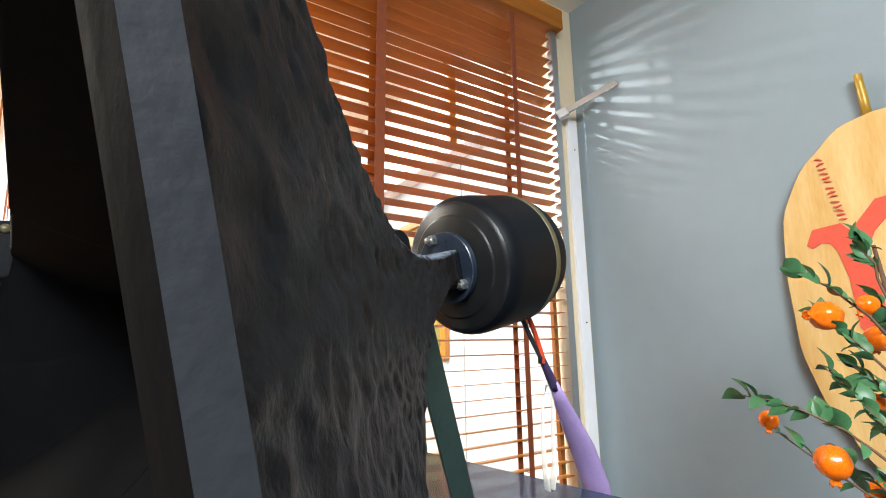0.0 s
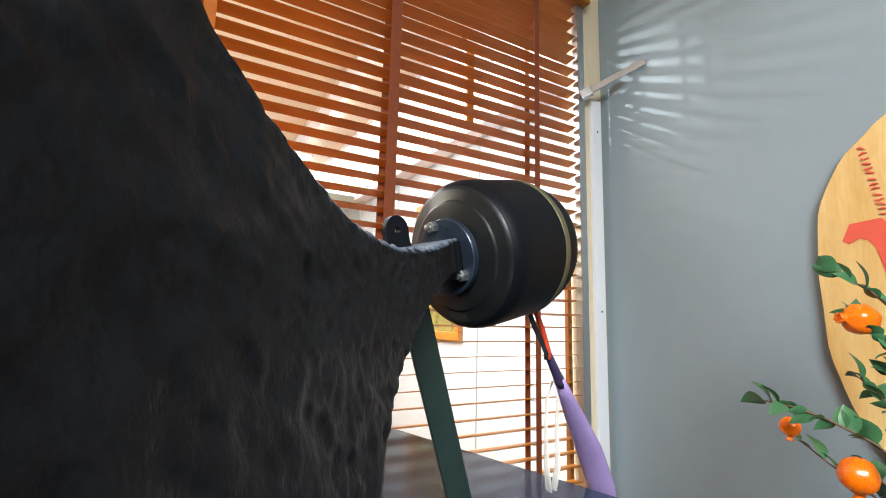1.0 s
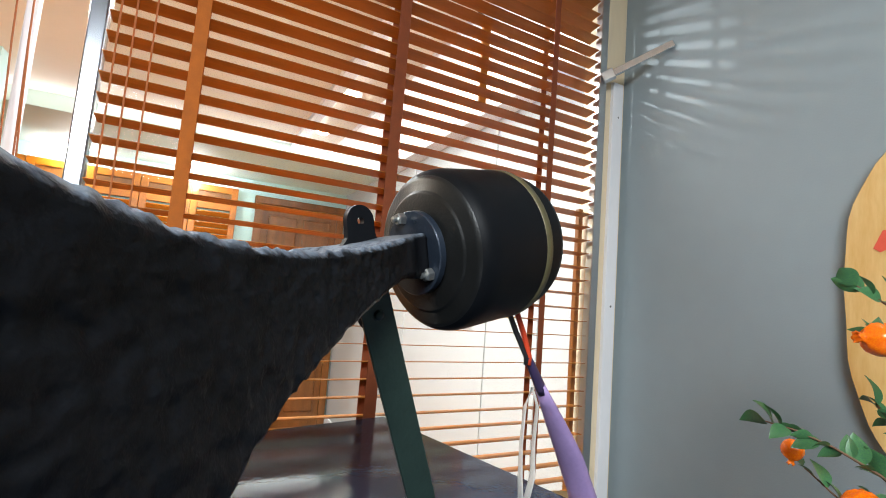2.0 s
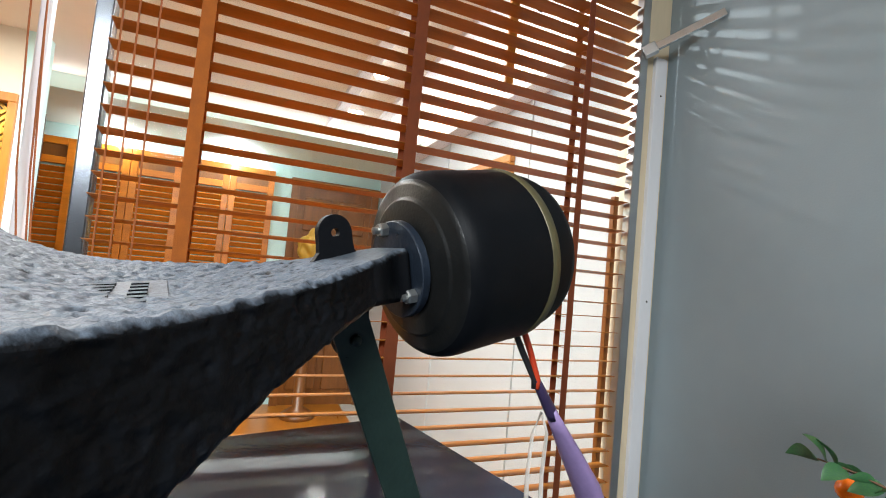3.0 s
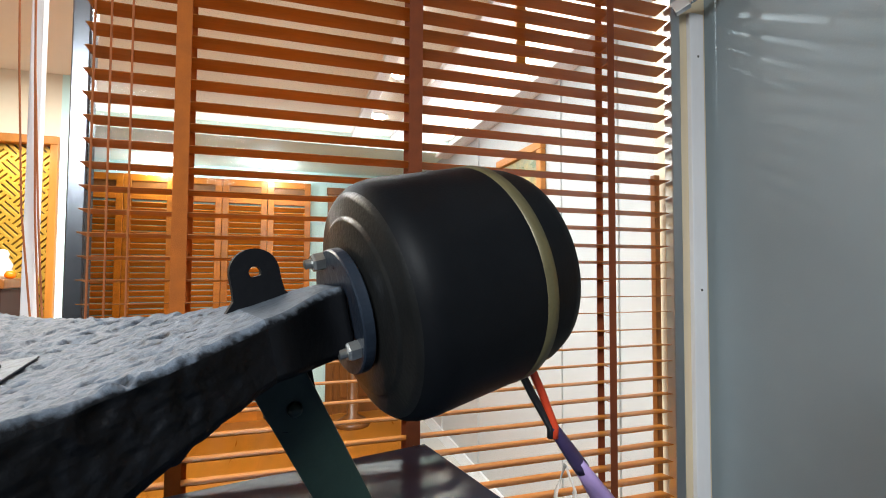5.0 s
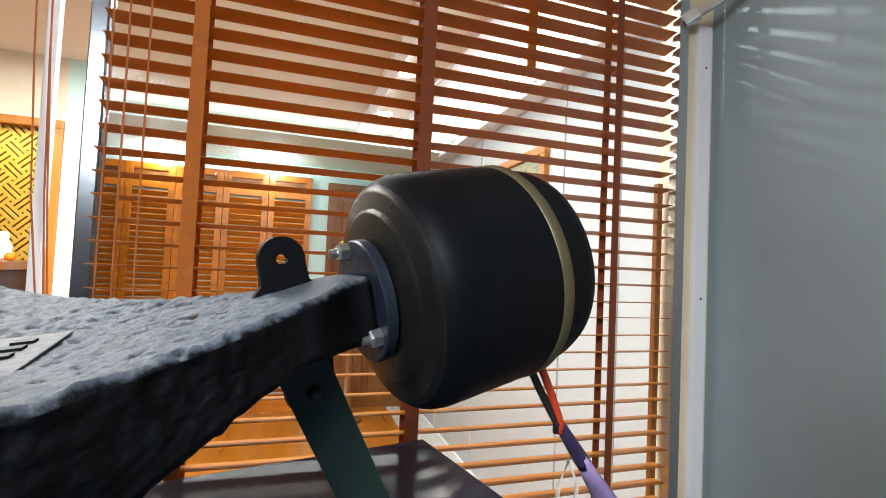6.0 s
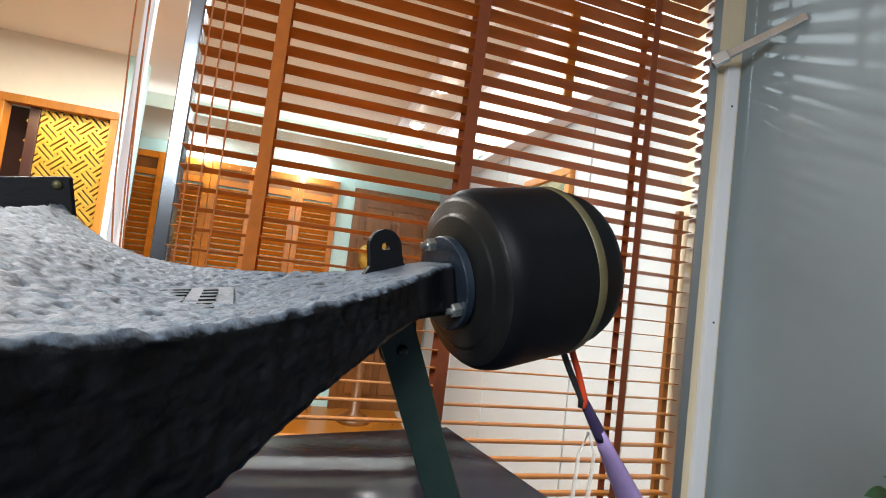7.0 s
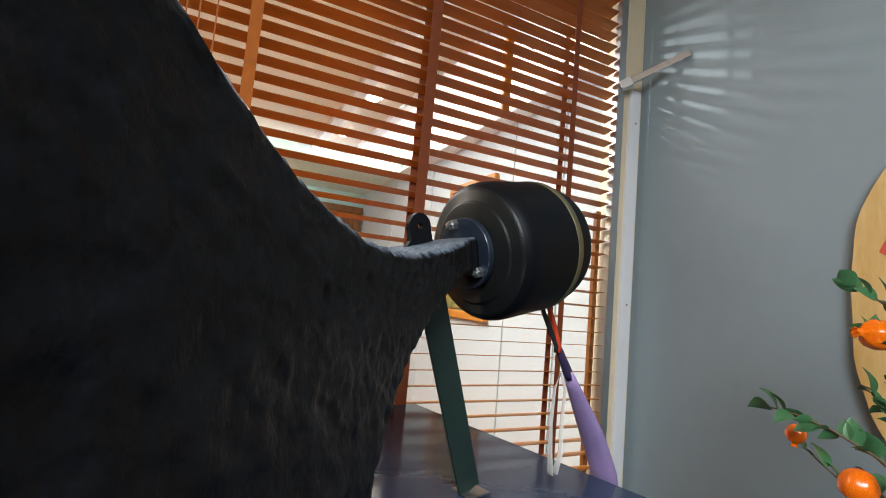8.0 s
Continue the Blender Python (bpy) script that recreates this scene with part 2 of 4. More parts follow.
def part(name, bm, material, parent, label="", smooth=False):
    """One mesh object under a thing or under a part."""
    ob = mesh(name, bm, material, None, smooth)
    ob.parent = parent
    if label:
        tagged(ob, label)
    return ob


def thing(name, m, label, category, group="", kind=""):
    ob = new(name)
    ob.empty_display_size = 0.02
    ob.matrix_world = m
    return tagged(ob, label, category, group, kind)


def box(x0, x1, y0, y1, z0, z1, bevel=0.0, bm=None):
    bm = bm or bmesh.new()
    r = bmesh.ops.create_cube(bm, size=1, matrix=Matrix.Translation(((x0 + x1) / 2, (y0 + y1) / 2, (z0 + z1) / 2)) @ Matrix.Diagonal((x1 - x0, y1 - y0, z1 - z0, 1)))
    if bevel > 0:
        es = {e for v in r["verts"] for e in v.link_edges}
        bmesh.ops.bevel(bm, geom=list(es), offset=bevel, segments=2, affect="EDGES", profile=0.5)
    return bm


def lathe(profile, steps=64, axis="z", bm=None, m=None):
    """Turn (radius, height) pairs about an axis."""
    bm = bm or bmesh.new()
    rings = []
    for r, h in profile:
        ring = []
        for i in range(steps if r > 1e-6 else 1):
            a = 2 * math.pi * i / steps
            c, s = r * math.cos(a), r * math.sin(a)
            v = Vector((c, s, h)) if axis == "z" else Vector((h, c, s))
            ring.append(bm.verts.new(m @ v if m else v))
        rings.append(ring)
    for a, b in zip(rings, rings[1:]):
        for i in range(steps):
            j = (i + 1) % steps
            q = [a[i % len(a)], a[j % len(a)], b[j % len(b)], b[i % len(b)]]
            q = [v for k, v in enumerate(q) if v not in q[:k]]
            if len(q) > 2:
                bm.faces.new(q)
    return bm


def tube(points, radii, steps=10, bm=None, flat=1.0):
    """A round or flattened tube along points."""
    bm = bm or bmesh.new()
    pts = [Vector(p) for p in points]
    rings = []
    up = Vector((0, 0, 1))
    for i, p in enumerate(pts):
        d = (pts[min(i + 1, len(pts) - 1)] - pts[max(i - 1, 0)]).normalized()
        a = d.cross(up if abs(d.z) < 0.95 else Vector((1, 0, 0))).normalized()
        b = a.cross(d)
        r = radii[i] if isinstance(radii, (list, tuple)) else radii
        rings.append([bm.verts.new(p + r * (math.cos(2 * math.pi * k / steps) * a + flat * math.sin(2 * math.pi * k / steps) * b)) for k in range(steps)])
    for a, b in zip(rings, rings[1:]):
        for k in range(steps):
            bm.faces.new((a[k], a[(k + 1) % steps], b[(k + 1) % steps], b[k]))
    bm.faces.new(rings[0][::-1])
    bm.faces.new(rings[-1])
    return bm


def prism(outline, z0, z1, m=None, bm=None):
    """Raise a flat outline of (x, y) between two heights."""
    bm = bm or bmesh.new()
    lo = [bm.verts.new((m @ Vector((x, y, z0))) if m else (x, y, z0)) for x, y in outline]
    hi = [bm.verts.new((m @ Vector((x, y, z1))) if m else (x, y, z1)) for x, y in outline]
    bm.faces.new(lo[::-1])
    bm.faces.new(hi)
    k = len(lo)
    for i in range(k):
        bm.faces.new((lo[i], lo[(i + 1) % k], hi[(i + 1) % k], hi[i]))
    return bm


def hexbolt(r, h):
    return lathe([(0, 0), (r, 0), (r, h * 0.8), (r * 0.85, h), (0, h)], 6, "x")


def setting(name, bm, material, label, category):
    return tagged(mesh(name, bm, material), label, category, kind="structure")


# ---- the large structure ----
def built(name, bm, material, label, category):
    """A piece of the setting that stands along the house's own axes."""
    ob = setting(name, bm, material, label, category)
    ob.matrix_world = HOUSE
    return ob


built("floor", box(-5.2, 2.6, -4.6, 4.6, FLOOR - 0.1, FLOOR), "tile", "pale polished tile floor", "floor")
built("ceiling", box(-5.2, 1.288, -4.5, 0.03, CEIL, CEIL + 0.1), "ceiling", "cream painted plaster ceiling", "ceiling")
built("ceiling_far", box(-5.2, 1.60, 0.03, 2.73, CEIL, CEIL + 0.1), "ceiling", "cream painted plaster ceiling of the far room", "ceiling")
built("ceiling_low", box(-5.2, 1.60, 2.73, 3.90, LOW, CEIL + 0.1), "ceiling_far", "lowered mint painted plaster ceiling", "ceiling")
built("wall_east", box(1.288, 1.42, -4.5, 0.02, FLOOR, CEIL), "grey_wall", "plain grey painted wall", "wall")
built("wall_south", box(-5.2, 1.42, -4.6, -4.5, FLOOR, CEIL), "dark_wall", "plain dark painted wall", "wall")
built("wall_west", box(-5.3, -5.2, -4.6, 4.0, FLOOR, CEIL), "cream", "plain cream painted wall", "wall")
built("wall_far", box(-5.2, 1.60, 3.85, 3.97, FLOOR, LOW), "mint", "mint painted wall behind the doors", "wall")
SIDE = 1.52
built("wall_side", box(SIDE, SIDE + 0.12, 0.02, 3.85, FLOOR, CEIL), "white_wall", "white painted side wall of the far room", "wall")
built("baseboard", box(SIDE - 0.014, SIDE + 0.002, 0.10, 3.85, FLOOR, FLOOR + 0.10, 0.002), "white_trim", "low white skirting along the side wall", "baseboard")
built("wall_north", box(1.288, SIDE, 0.02, 0.10, FLOOR, CEIL), "cream", "cream return wall beside the window", "wall")

# glazed partition: steel posts, pane, jamb
pane = built("window_1", box(0.022, 1.184, 0.046, 0.052, FLOOR, CEIL), "pane", "clear glass pane behind the blind", "window")
pane.visible_shadow = False
built("post_left", box(-0.006, 0.022, 0.034, 0.066, FLOOR, CEIL, 0.003), "mirror_steel", "brushed steel post of the glazed partition", "post")
built("post_right", box(1.162, 1.188, -0.024, 0.0, FLOOR, 2.472, 0.002), "brushed", "narrow steel post beside the jamb", "post")
built("jamb", box(1.186, 1.288, 0.002, 0.060, FLOOR, CEIL, 0.002), "beige", "beige painted jamb between glass and wall", "jamb")
built("trim", box(1.232, 1.272, -0.010, 0.0025, FLOOR, 2.185, 0.002), "white_trim", "white aluminium trim strip with screws", "trim")
built("post_white", box(-0.149, -0.128, 0.225, 0.247, FLOOR, CEIL, 0.004), "white_trim", "slim white post beside the open doorway", "post")
built("lintel", box(-5.2, -0.012, 0.0, 0.06, 2.53, CEIL), "cream", "cream lintel over the open doorway", "lintel")
built("cover_strip", box(1.160, 1.175, 0.030, 0.0455, FLOOR, 1.80, 0.002), "wood_door", "brown varnished cover strip beside the glass", "trim")
for z in (1.529, 2.081):
    ob = mesh("screw", lathe([(0, 0), (0.003, 0), (0.0025, 0.001), (0, 0.0015)], 12), "screw", HOUSE @ pose(1.255, -0.010, z, 90, 0, 0))
    tagged(ob, "small dark screw head in the white trim", "screw", "trim screws")

# steel bar that stands out from the post to the wall
bar = thing("steel_bracket", HOUSE, "flat polished steel bar from the window post to the wall", "bracket")
a, b = Vector((1.170, -0.030, 2.170)), Vector((1.284, -0.165, 2.249))
d = (b - a).normalized()
m = Matrix.Translation(a) @ d.to_track_quat("X", "Z").to_matrix().to_4x4()
ob = part("bar", box(0, (b - a).length, -0.005, 0.005, -0.010, 0.010, 0.0015), "chrome", bar)
ob.matrix_local = m
ob = part("clamp", box(-0.004, 0.03, -0.010, 0.010, -0.014, 0.014, 0.002), "brushed", bar, "brushed steel clamp")
ob.matrix_local = m

# ---- wooden venetian blind ----
BX0, BX1, PITCH, SLATS = 0.032, 1.158, 0.0368, 52
blind = thing("venetian_blind", HOUSE, "wide venetian blind of orange-stained wood, lowered and open", "blind")
part("valance", box(BX0 - 0.01, BX1 + 0.043, -0.045, 0.030, 2.474, 2.545, 0.004), "blind", blind, "stained wooden valance board")
part("bottom_rail", box(BX0, BX1, -0.021, 0.021, 0.47, 0.488, 0.004), "blind", blind, "stained wooden bottom rail")
bm = bmesh.new()
W = 0.0194
prof = [(-W, -0.0006), (-0.010, -0.0002), (0, 0.0001), (0.010, -0.0002), (W, -0.0006), (W, 0.0006), (0.010, 0.0010), (0, 0.0013), (-0.010, 0.0010), (-W, 0.0006)]
rings = [[bm.verts.new((x, y, z)) for y, z in prof] for x in (BX0, BX1)]
for i in range(10):
    j = (i + 1) % 10
    bm.faces.new((rings[0][i], rings[0][j], rings[1][j], rings[1][i]))
bm.faces.new(rings[0]), bm.faces.new(rings[1][::-1])
slat = part("slat", bm, "blind", blind)
TILT_SLAT = -6.5
rng = random.Random(4)
for k in range(SLATS):
    ob = slat if k == 0 else slat.copy()
    if k:
        scene.collection.objects.link(ob)
    ob.location = (rng.uniform(-0.0015, 0.0015), 0, 2.437 - PITCH * k)
    ob.rotation_euler = (radians(TILT_SLAT + rng.uniform(-0.8, 0.8)), radians(rng.uniform(-0.06, 0.06)), 0)
# the left tape takes the lit colour, the other two the shaded one
for x, w in ((0.172, 0.0115), (0.565, 0.0130), (1.001, 0.0085)):
    for y in (-0.0215, 0.0215):
        part("ladder_tape", box(x - w, x + w, y - 0.0006, y + 0.0006, 0.48, 2.48), "tape" if x < 0.3 else "tape_shaded", blind, "woven brown ladder tape")
rung = part("rung", tube([(1.001, -0.021, 0), (1.001, 0.021, 0)], 0.0009, 5), "tape", blind)
for k in range(SLATS):
    ob = rung if k == 0 else rung.copy()
    if k:
        scene.collection.objects.link(ob)
    ob.location = (0, 0, 2.433 - PITCH * k)
for x, dx, low in ((0.051, 0.003, 1.0), (0.072, 0.006, 0.9), (0.101, 0.006, 0.95)):
    part("pull_cord", tube([(x, -0.036, 2.48), (x + dx * 0.5, -0.037, 1.7), (x + dx, -0.036, low)], 0.0016, 6), "cord", blind, "thin orange pull cord")
for x0, x1, x2 in ((-0.170, -0.140, -0.114), (-0.140, -0.119, -0.104), (-0.146, -0.114, -0.098)):
    ob = mesh("cord", tube([(x0, 0.20, CEIL), (x0 * 0.4 + x1 * 0.6, 0.20, 1.95), (x1, 0.20, 1.68), (x2, 0.20, 1.42), (x2 + 0.01, 0.20, 0.9)], 0.0017, 6), "cord", HOUSE)
    tagged(ob, "long thin orange-red cord hanging by the post", "cord", "hanging cords")

# brown block and dark clips hung behind the upper slats
hang = thing("hanging_bracket", HOUSE @ pose(0.811, 0.034, 2.125), "brown wooden block with dark wire behind the blind", "bracket")
part("block", box(-0.011, 0.011, -0.006, 0.006, -0.11, 0.11, 0.002), "blind", hang)
part("wire", tube([(-0.10, -0.012, 0.155), (-0.05, -0.012, 0.135), (0.0, -0.012, 0.115), (0.05, -0.012, 0.095), (0.07, -0.012, 0.09)], 0.0025, 6), "black_wire", hang, "black wire")

# ---- loudspeaker: cabinet, horn, driver ----
AZ, EL = 28.95, 12.2
C0 = Vector((0.2682, 0.4342, 1.5525))
HORN = pose(*C0) @ pose(0, 0, 0, 0, 0, AZ) @ pose(0, 0, 0, 0, -EL, 0)   # x: towards the driver, y: to the left, z: up
TOPZ = 1.281
cab_pose = Matrix.Translation((0.318, 0.966, 0)) @ pose(0, 0, 0, 0, 0, 27.5)
cabinet = thing("speaker_cabinet", cab_pose, "large satin grey lacquered loudspeaker cabinet under the horn", "speaker")
part("body", box(-0.62, 0, -0.95, 0, FLOOR + 0.04, TOPZ - 0.018, 0.004), "cabinet", cabinet)
part("top_panel", box(-0.622, 0.002, -0.952, 0.002, TOPZ - 0.018, TOPZ, 0.0015), "cabinet", cabinet, "satin grey top panel")
part("plinth", box(-0.60, -0.02, -0.93, -0.02, FLOOR, FLOOR + 0.04), "black_wire", cabinet)


def horn_corners(k):
    """The four corners of the section at k (0: throat end, 1: mouth): (s, y, z), s metres from the flange towards the mouth."""
    sn, sf = 0.05 + 0.2875 * k, 0.05 + 0.238 * k
    q = sn - 0.05
    an = 0.0565 + 0.5232 * q + 1.3098 * q ** 2 - 1.0976 * q ** 3
    bn = 0.0144 - 0.1136 * q + 1.1772 * q ** 2 - 4.3044 * q ** 3 + 21.0462 * q ** 4
    dq = min(q, 0.20)
    dn = 0.0134 + 0.1521 * dq + 1.9803 * dq ** 2 - 20.179 * dq ** 3 + 78.6416 * dq ** 4 + 0.75 * max(0, q - 0.20)
    q = sf - 0.05
    af = 0.0641 + 1.1035 * q + 1.4659 * q ** 2 - 1.6821 * q ** 3
    bf = 0.0120 + 0.0034 * q + 0.9505 * q ** 2 - 6.5509 * q ** 3 + 38.0604 * q ** 4
    # the mouth is cut slanting: its lower edge lies further back on the near side, further out on the far side
    return (sn, -an, bn), (sf, af, bf), (sf + 0.075 * k * k, af, -dn * 1.1), (sn - 0.0055 * k * k, -an, -dn)


def neck_corners(k):
    """The same for the neck, from the flange (0) to the start of the bell (1)."""
    e = max(0.0, (k - 0.12) / 0.88)
    e = e * e * (3 - 2 * e)
    end = horn_corners(0)
    s = 0.004 + 0.0462 * k
    near, far = 0.0235 + e * (-end[0][1] - 0.0235), 0.0235 + e * (end[1][1] - 0.0235)
    bn, bf, dd = 0.0165 + e * (end[0][2] - 0.0165), 0.0165 + e * (end[1][2] - 0.0165), 0.0205 + e * (-end[3][2] - 0.0205)
    return (s, -near, bn), (s, far, bf), (s, far, -dd * (1 + 0.1 * e)), (s, -near, -dd)


def ring_of(corners, inset, dish=0.0, n_side=150, n_up=150):
    """Points round a section, with softened corners; the sheet's inside is set in by inset."""
    c = [Vector((-s, y, z)) for s, y, z in corners]
    mid = sum(c, Vector()) / 4
    pts = []
    for i in range(4):
        p, q = c[i], c[(i + 1) % 4]
        k = n_side if i % 2 == 0 else n_up
        r = min(0.0035 / max((q - p).length, 1e-4), 0.3)
        for j in range(k):
            t = r + (1 - 2 * r) * j / (k - 1)
            v = p.lerp(q, t)
            if i == 0:
                v.z -= dish * math.sin(math.pi * t)
            pts.append(v)
    if inset:
        out = []
        for v in pts:
            w = v.copy()
            w.y -= math.copysign(min(inset, abs(v.y - mid.y)), v.y - mid.y)
            w.z -= math.copysign(min(inset, abs(v.z - mid.z) * 0.8), v.z - mid.z)
            out.append(w)
        pts = out
    return pts


horn = thing("horn", HORN, "black rough-painted cast sectoral loudspeaker horn with a flared mouth", "horn")


def relief(p, top):
    """Height of the rough casting at a point: wrinkles, lumps and pits."""
    ridge = 1 - abs(noise.noise(p * 78)) * 2.2
    pits = max(0.0, noise.noise(p * 120 + Vector((0, 0, 9))) - 0.20)
    if top:
        return 0.0011 * noise.noise(p * 85) + 0.0011 * noise.noise(p * 170) + 0.0007 * noise.noise(p * 330) - 0.0075 * pits
    return 0.0010 * ridge + 0.0008 * noise.noise(p * 60) + 0.0012 * noise.noise(p * 150) + 0.0006 * noise.noise(p * 330) - 0.0030 * pits


OUTWARD = (Vector((0, 0, 1)), Vector((0, 1, 0)), Vector((0, 0, -1)), Vector((0, -1, 0)))


def horn_skin(corners, steps, rough, n_side, n_up):
    """The casting as a sheet with an inside; returns the mesh and the count of its outer faces."""
    bm = bmesh.new()
    layers = []
    for inset in (0.0, 0.007 if rough else 0.006):
        rings = []
        for i in range(steps + 1):
            k = i / steps
            pts = ring_of(corners(k), inset, 0.009 * math.sin(math.pi * min(1, k / 0.8)) + 0.030 * max(0.0, (k - 0.7) / 0.3) ** 2 if rough else 0.0, n_side, n_up)
            ring = []
            for idx, p in enumerate(pts):
                if rough and inset == 0:
                    side = 0 if idx < n_side else 1 if idx < n_side + n_up else 2 if idx < 2 * n_side + n_up else 3
                    p = p + OUTWARD[side] * relief(p, side == 0) * min(1.0, k / 0.10)
                ring.append(bm.verts.new(p))
            rings.append(ring)
        layers.append(rings)
        n = len(rings[0])
        for a, b in zip(rings, rings[1:]):
            for j in range(n):
                bm.faces.new((a[j], a[(j + 1) % n], b[(j + 1) % n], b[j]))
    end = -1 if rough else 0
    a, b = layers[0][end], layers[1][end]
    for j in range(len(a)):
        bm.faces.new((a[j], a[(j + 1) % len(a)], b[(j + 1) % len(a)], b[j]))
    return bm, steps * len(a)


bm, outer_faces = horn_skin(horn_corners, 190, True, 130, 150)
bell = part("bell", bm, "cast", horn, "rough black cast bell, grey on its upward faces", True)
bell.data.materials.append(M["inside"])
# shaded copy of the paint for all outer faces below the top
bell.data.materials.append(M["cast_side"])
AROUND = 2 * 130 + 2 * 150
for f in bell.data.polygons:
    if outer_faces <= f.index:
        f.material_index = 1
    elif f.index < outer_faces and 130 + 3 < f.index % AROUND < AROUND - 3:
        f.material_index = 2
bm, outer_faces = horn_skin(neck_corners, 16, False, 72, 44)
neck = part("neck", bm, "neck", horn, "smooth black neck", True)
part("throat_flange", lathe([(0.012, -0.002), (0.0356, -0.002), (0.0365, -0.0012), (0.0365, 0.0042), (0.0356, 0.005), (0.012, 0.005)], 72, "x"), "flange", horn, "blue-grey steel throat flange")
# mouth land: a flat strip turned inwards down both sides and along the bottom of the mouth
bm = bmesh.new()
outer = [Vector((-s, y + math.copysign(0.0012, y), z + math.copysign(0.0012, z))) for s, y, z in horn_corners(1)]
midp = sum(outer, Vector()) / 4
inner = []
for v in outer:
    w = v.copy()
    w.y -= math.copysign(0.0085, v.y - midp.y)
    w.z -= math.copysign(0.0085, v.z - midp.z)
    inner.append(w)
T = Vector((0.0026, 0, 0))
va, vb = [bm.verts.new(v - T * 0.45) for v in outer], [bm.verts.new(v - T * 0.45) for v in inner]
vc, vd = [bm.verts.new(v + T) for v in outer], [bm.verts.new(v + T) for v in inner]
for i in range(1, 4):
    j = (i + 1) % 4
    for q in ((va[i], va[j], vb[j], vb[i]), (vc[j], vc[i], vd[i], vd[j]), (va[j], va[i], vc[i], vc[j]), (vb[i], vb[j], vd[j], vd[i])):
        bm.faces.new(q)
for i in (0, 1):
    bm.faces.new((va[i], vb[i], vd[i], vc[i]))
ob = part("mouth_land", bm, "land", horn, "smooth grey-black mouth edge")
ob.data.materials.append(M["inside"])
# only the outer faces keep the edge paint; the rest are coloured as shade
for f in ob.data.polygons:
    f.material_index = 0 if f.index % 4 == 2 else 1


def lug_plate(w, h, hole_r, t):
    """An upright tab with a rounded head, spread foot and a hole; in x and z, thickness along y."""
    bm = bmesh.new()
    outline = [(-1.45 * w, 0), (1.45 * w, 0), (1.05 * w, 0.3 * h), (w, 0.65 * h)]
    outline += [(w * math.cos(math.pi * i / 16), h + w * math.sin(math.pi * i / 16)) for i in range(17)]
    outline += [(-w, 0.65 * h), (-1.05 * w, 0.3 * h)]
    n = len(outline)
    inner = []
    for x, z in outline:
        d = Vector((x, z - h)).normalized()
        inner.append((hole_r * d.x, h + hole_r * d.y))
    va = [[bm.verts.new((x, y, z)) for x, z in outline] for y in (-t / 2, t / 2)]
    vb = [[bm.verts.new((x, y, z)) for x, z in inner] for y in (-t / 2, t / 2)]
    for i in range(n):
        j = (i + 1) % n
        bm.faces.new((va[0][i], va[0][j], vb[0][j], vb[0][i]))
        bm.faces.new((va[1][j], va[1][i], vb[1][i], vb[1][j]))
        bm.faces.new((va[0][j], va[0][i], va[1][i], va[1][j]))
        bm.faces.new((vb[0][i], vb[0][j], vb[1][j], vb[1][i]))
    return bm


lug = part("lug", lug_plate(0.0135, 0.0195, 0.0034, 0.006), "neck", horn, "black cast lug with a hole")
lug.matrix_local = pose(-0.038, 0.0228, 0.0115, 0, 0, 3)
# corner lugs that stand up from the mouth
for k in (0, 1):
    s, y, z = horn_corners(1)[k]
    ob = part("mouth_lug", box(-0.075, 0.0, -0.004, 0.004, -0.035, 0.030, 0.003), "neck", horn, "black corner lug of the mouth")
    ob.matrix_local = pose(-s + 0.012, y + (0.006 if k == 0 else -0.006), z)
    ob = part("lug_bolt", lathe([(0, 0), (0.0055, 0), (0.0045, 0.003), (0, 0.004)], 16), "band", horn, "brass bolt of the corner lug", True)
    ob.matrix_local = pose(-s + 0.012 - 0.014, y + (0.002 if k == 0 else -0.010), z + 0.020, 90)
# label plate on the top of the bell, with rows of raised bars
plate = part("label_plate", box(-0.027, 0.027, -0.058, 0.058, 0, 0.0012, 0.0005), "plate", horn, "worn metal label plate with unreadable raised bars")
plate.matrix_local = pose(-0.176, 0.004, 0.0088, 1.5, 5, -6)
for k in range(7):
    part("raised_bar", box(-0.022, 0.000, -0.046 + k * 0.0140, -0.0395 + k * 0.0140, 0.0010, 0.0026), "neck", plate)
for k in range(6):
    part("raised_bar", box(0.008, 0.017, -0.044 + k * 0.0155, -0.0365 + k * 0.0155, 0.0010, 0.0026), "neck", plate)
low = part("lower_lug", lug_plate(0.0150, 0.0330, 0.0020, 0.006), "neck", horn, "black cast lug under the neck")
low.matrix_local = pose(-0.034, 0.0185, -0.0145, 180, 0, 3)

driver = thing("compression_driver", HORN, "black enamelled round compression driver with a brass band", "driver")
part("front_cover", lathe([(0.012, 0.0055), (0.0508, 0.0085), (0.0520, 0.0090), (0.0530, 0.0102), (0.0540, 0.0108), (0.0625, 0.0122), (0.0650, 0.0134), (0.0668, 0.0152)], 96, "x"), "driver_face", driver, "dark bronze enamelled front cover", True)
part("body", lathe([(0.0668, 0.0152), (0.0686, 0.0172), (0.0704, 0.0200), (0.0718, 0.0236), (0.0727, 0.0285), (0.0730, 0.0345), (0.0730, 0.0600), (0.0730, 0.0905)], 96, "x"), "driver", driver, "", True)
part("band", lathe([(0.0728, 0.0905), (0.0735, 0.0910), (0.0735, 0.0985), (0.0728, 0.0990)], 96, "x"), "band", driver, "dull brass band", True)
part("rear_cap", lathe([(0.0700, 0.0990), (0.0692, 0.1060), (0.0686, 0.1170), (0.0660, 0.1245), (0.0610, 0.1290), (0.0500, 0.1305), (0, 0.1310)], 96, "x"), "driver", driver, "black domed rear cap", True)
inv = HORN.inverted()
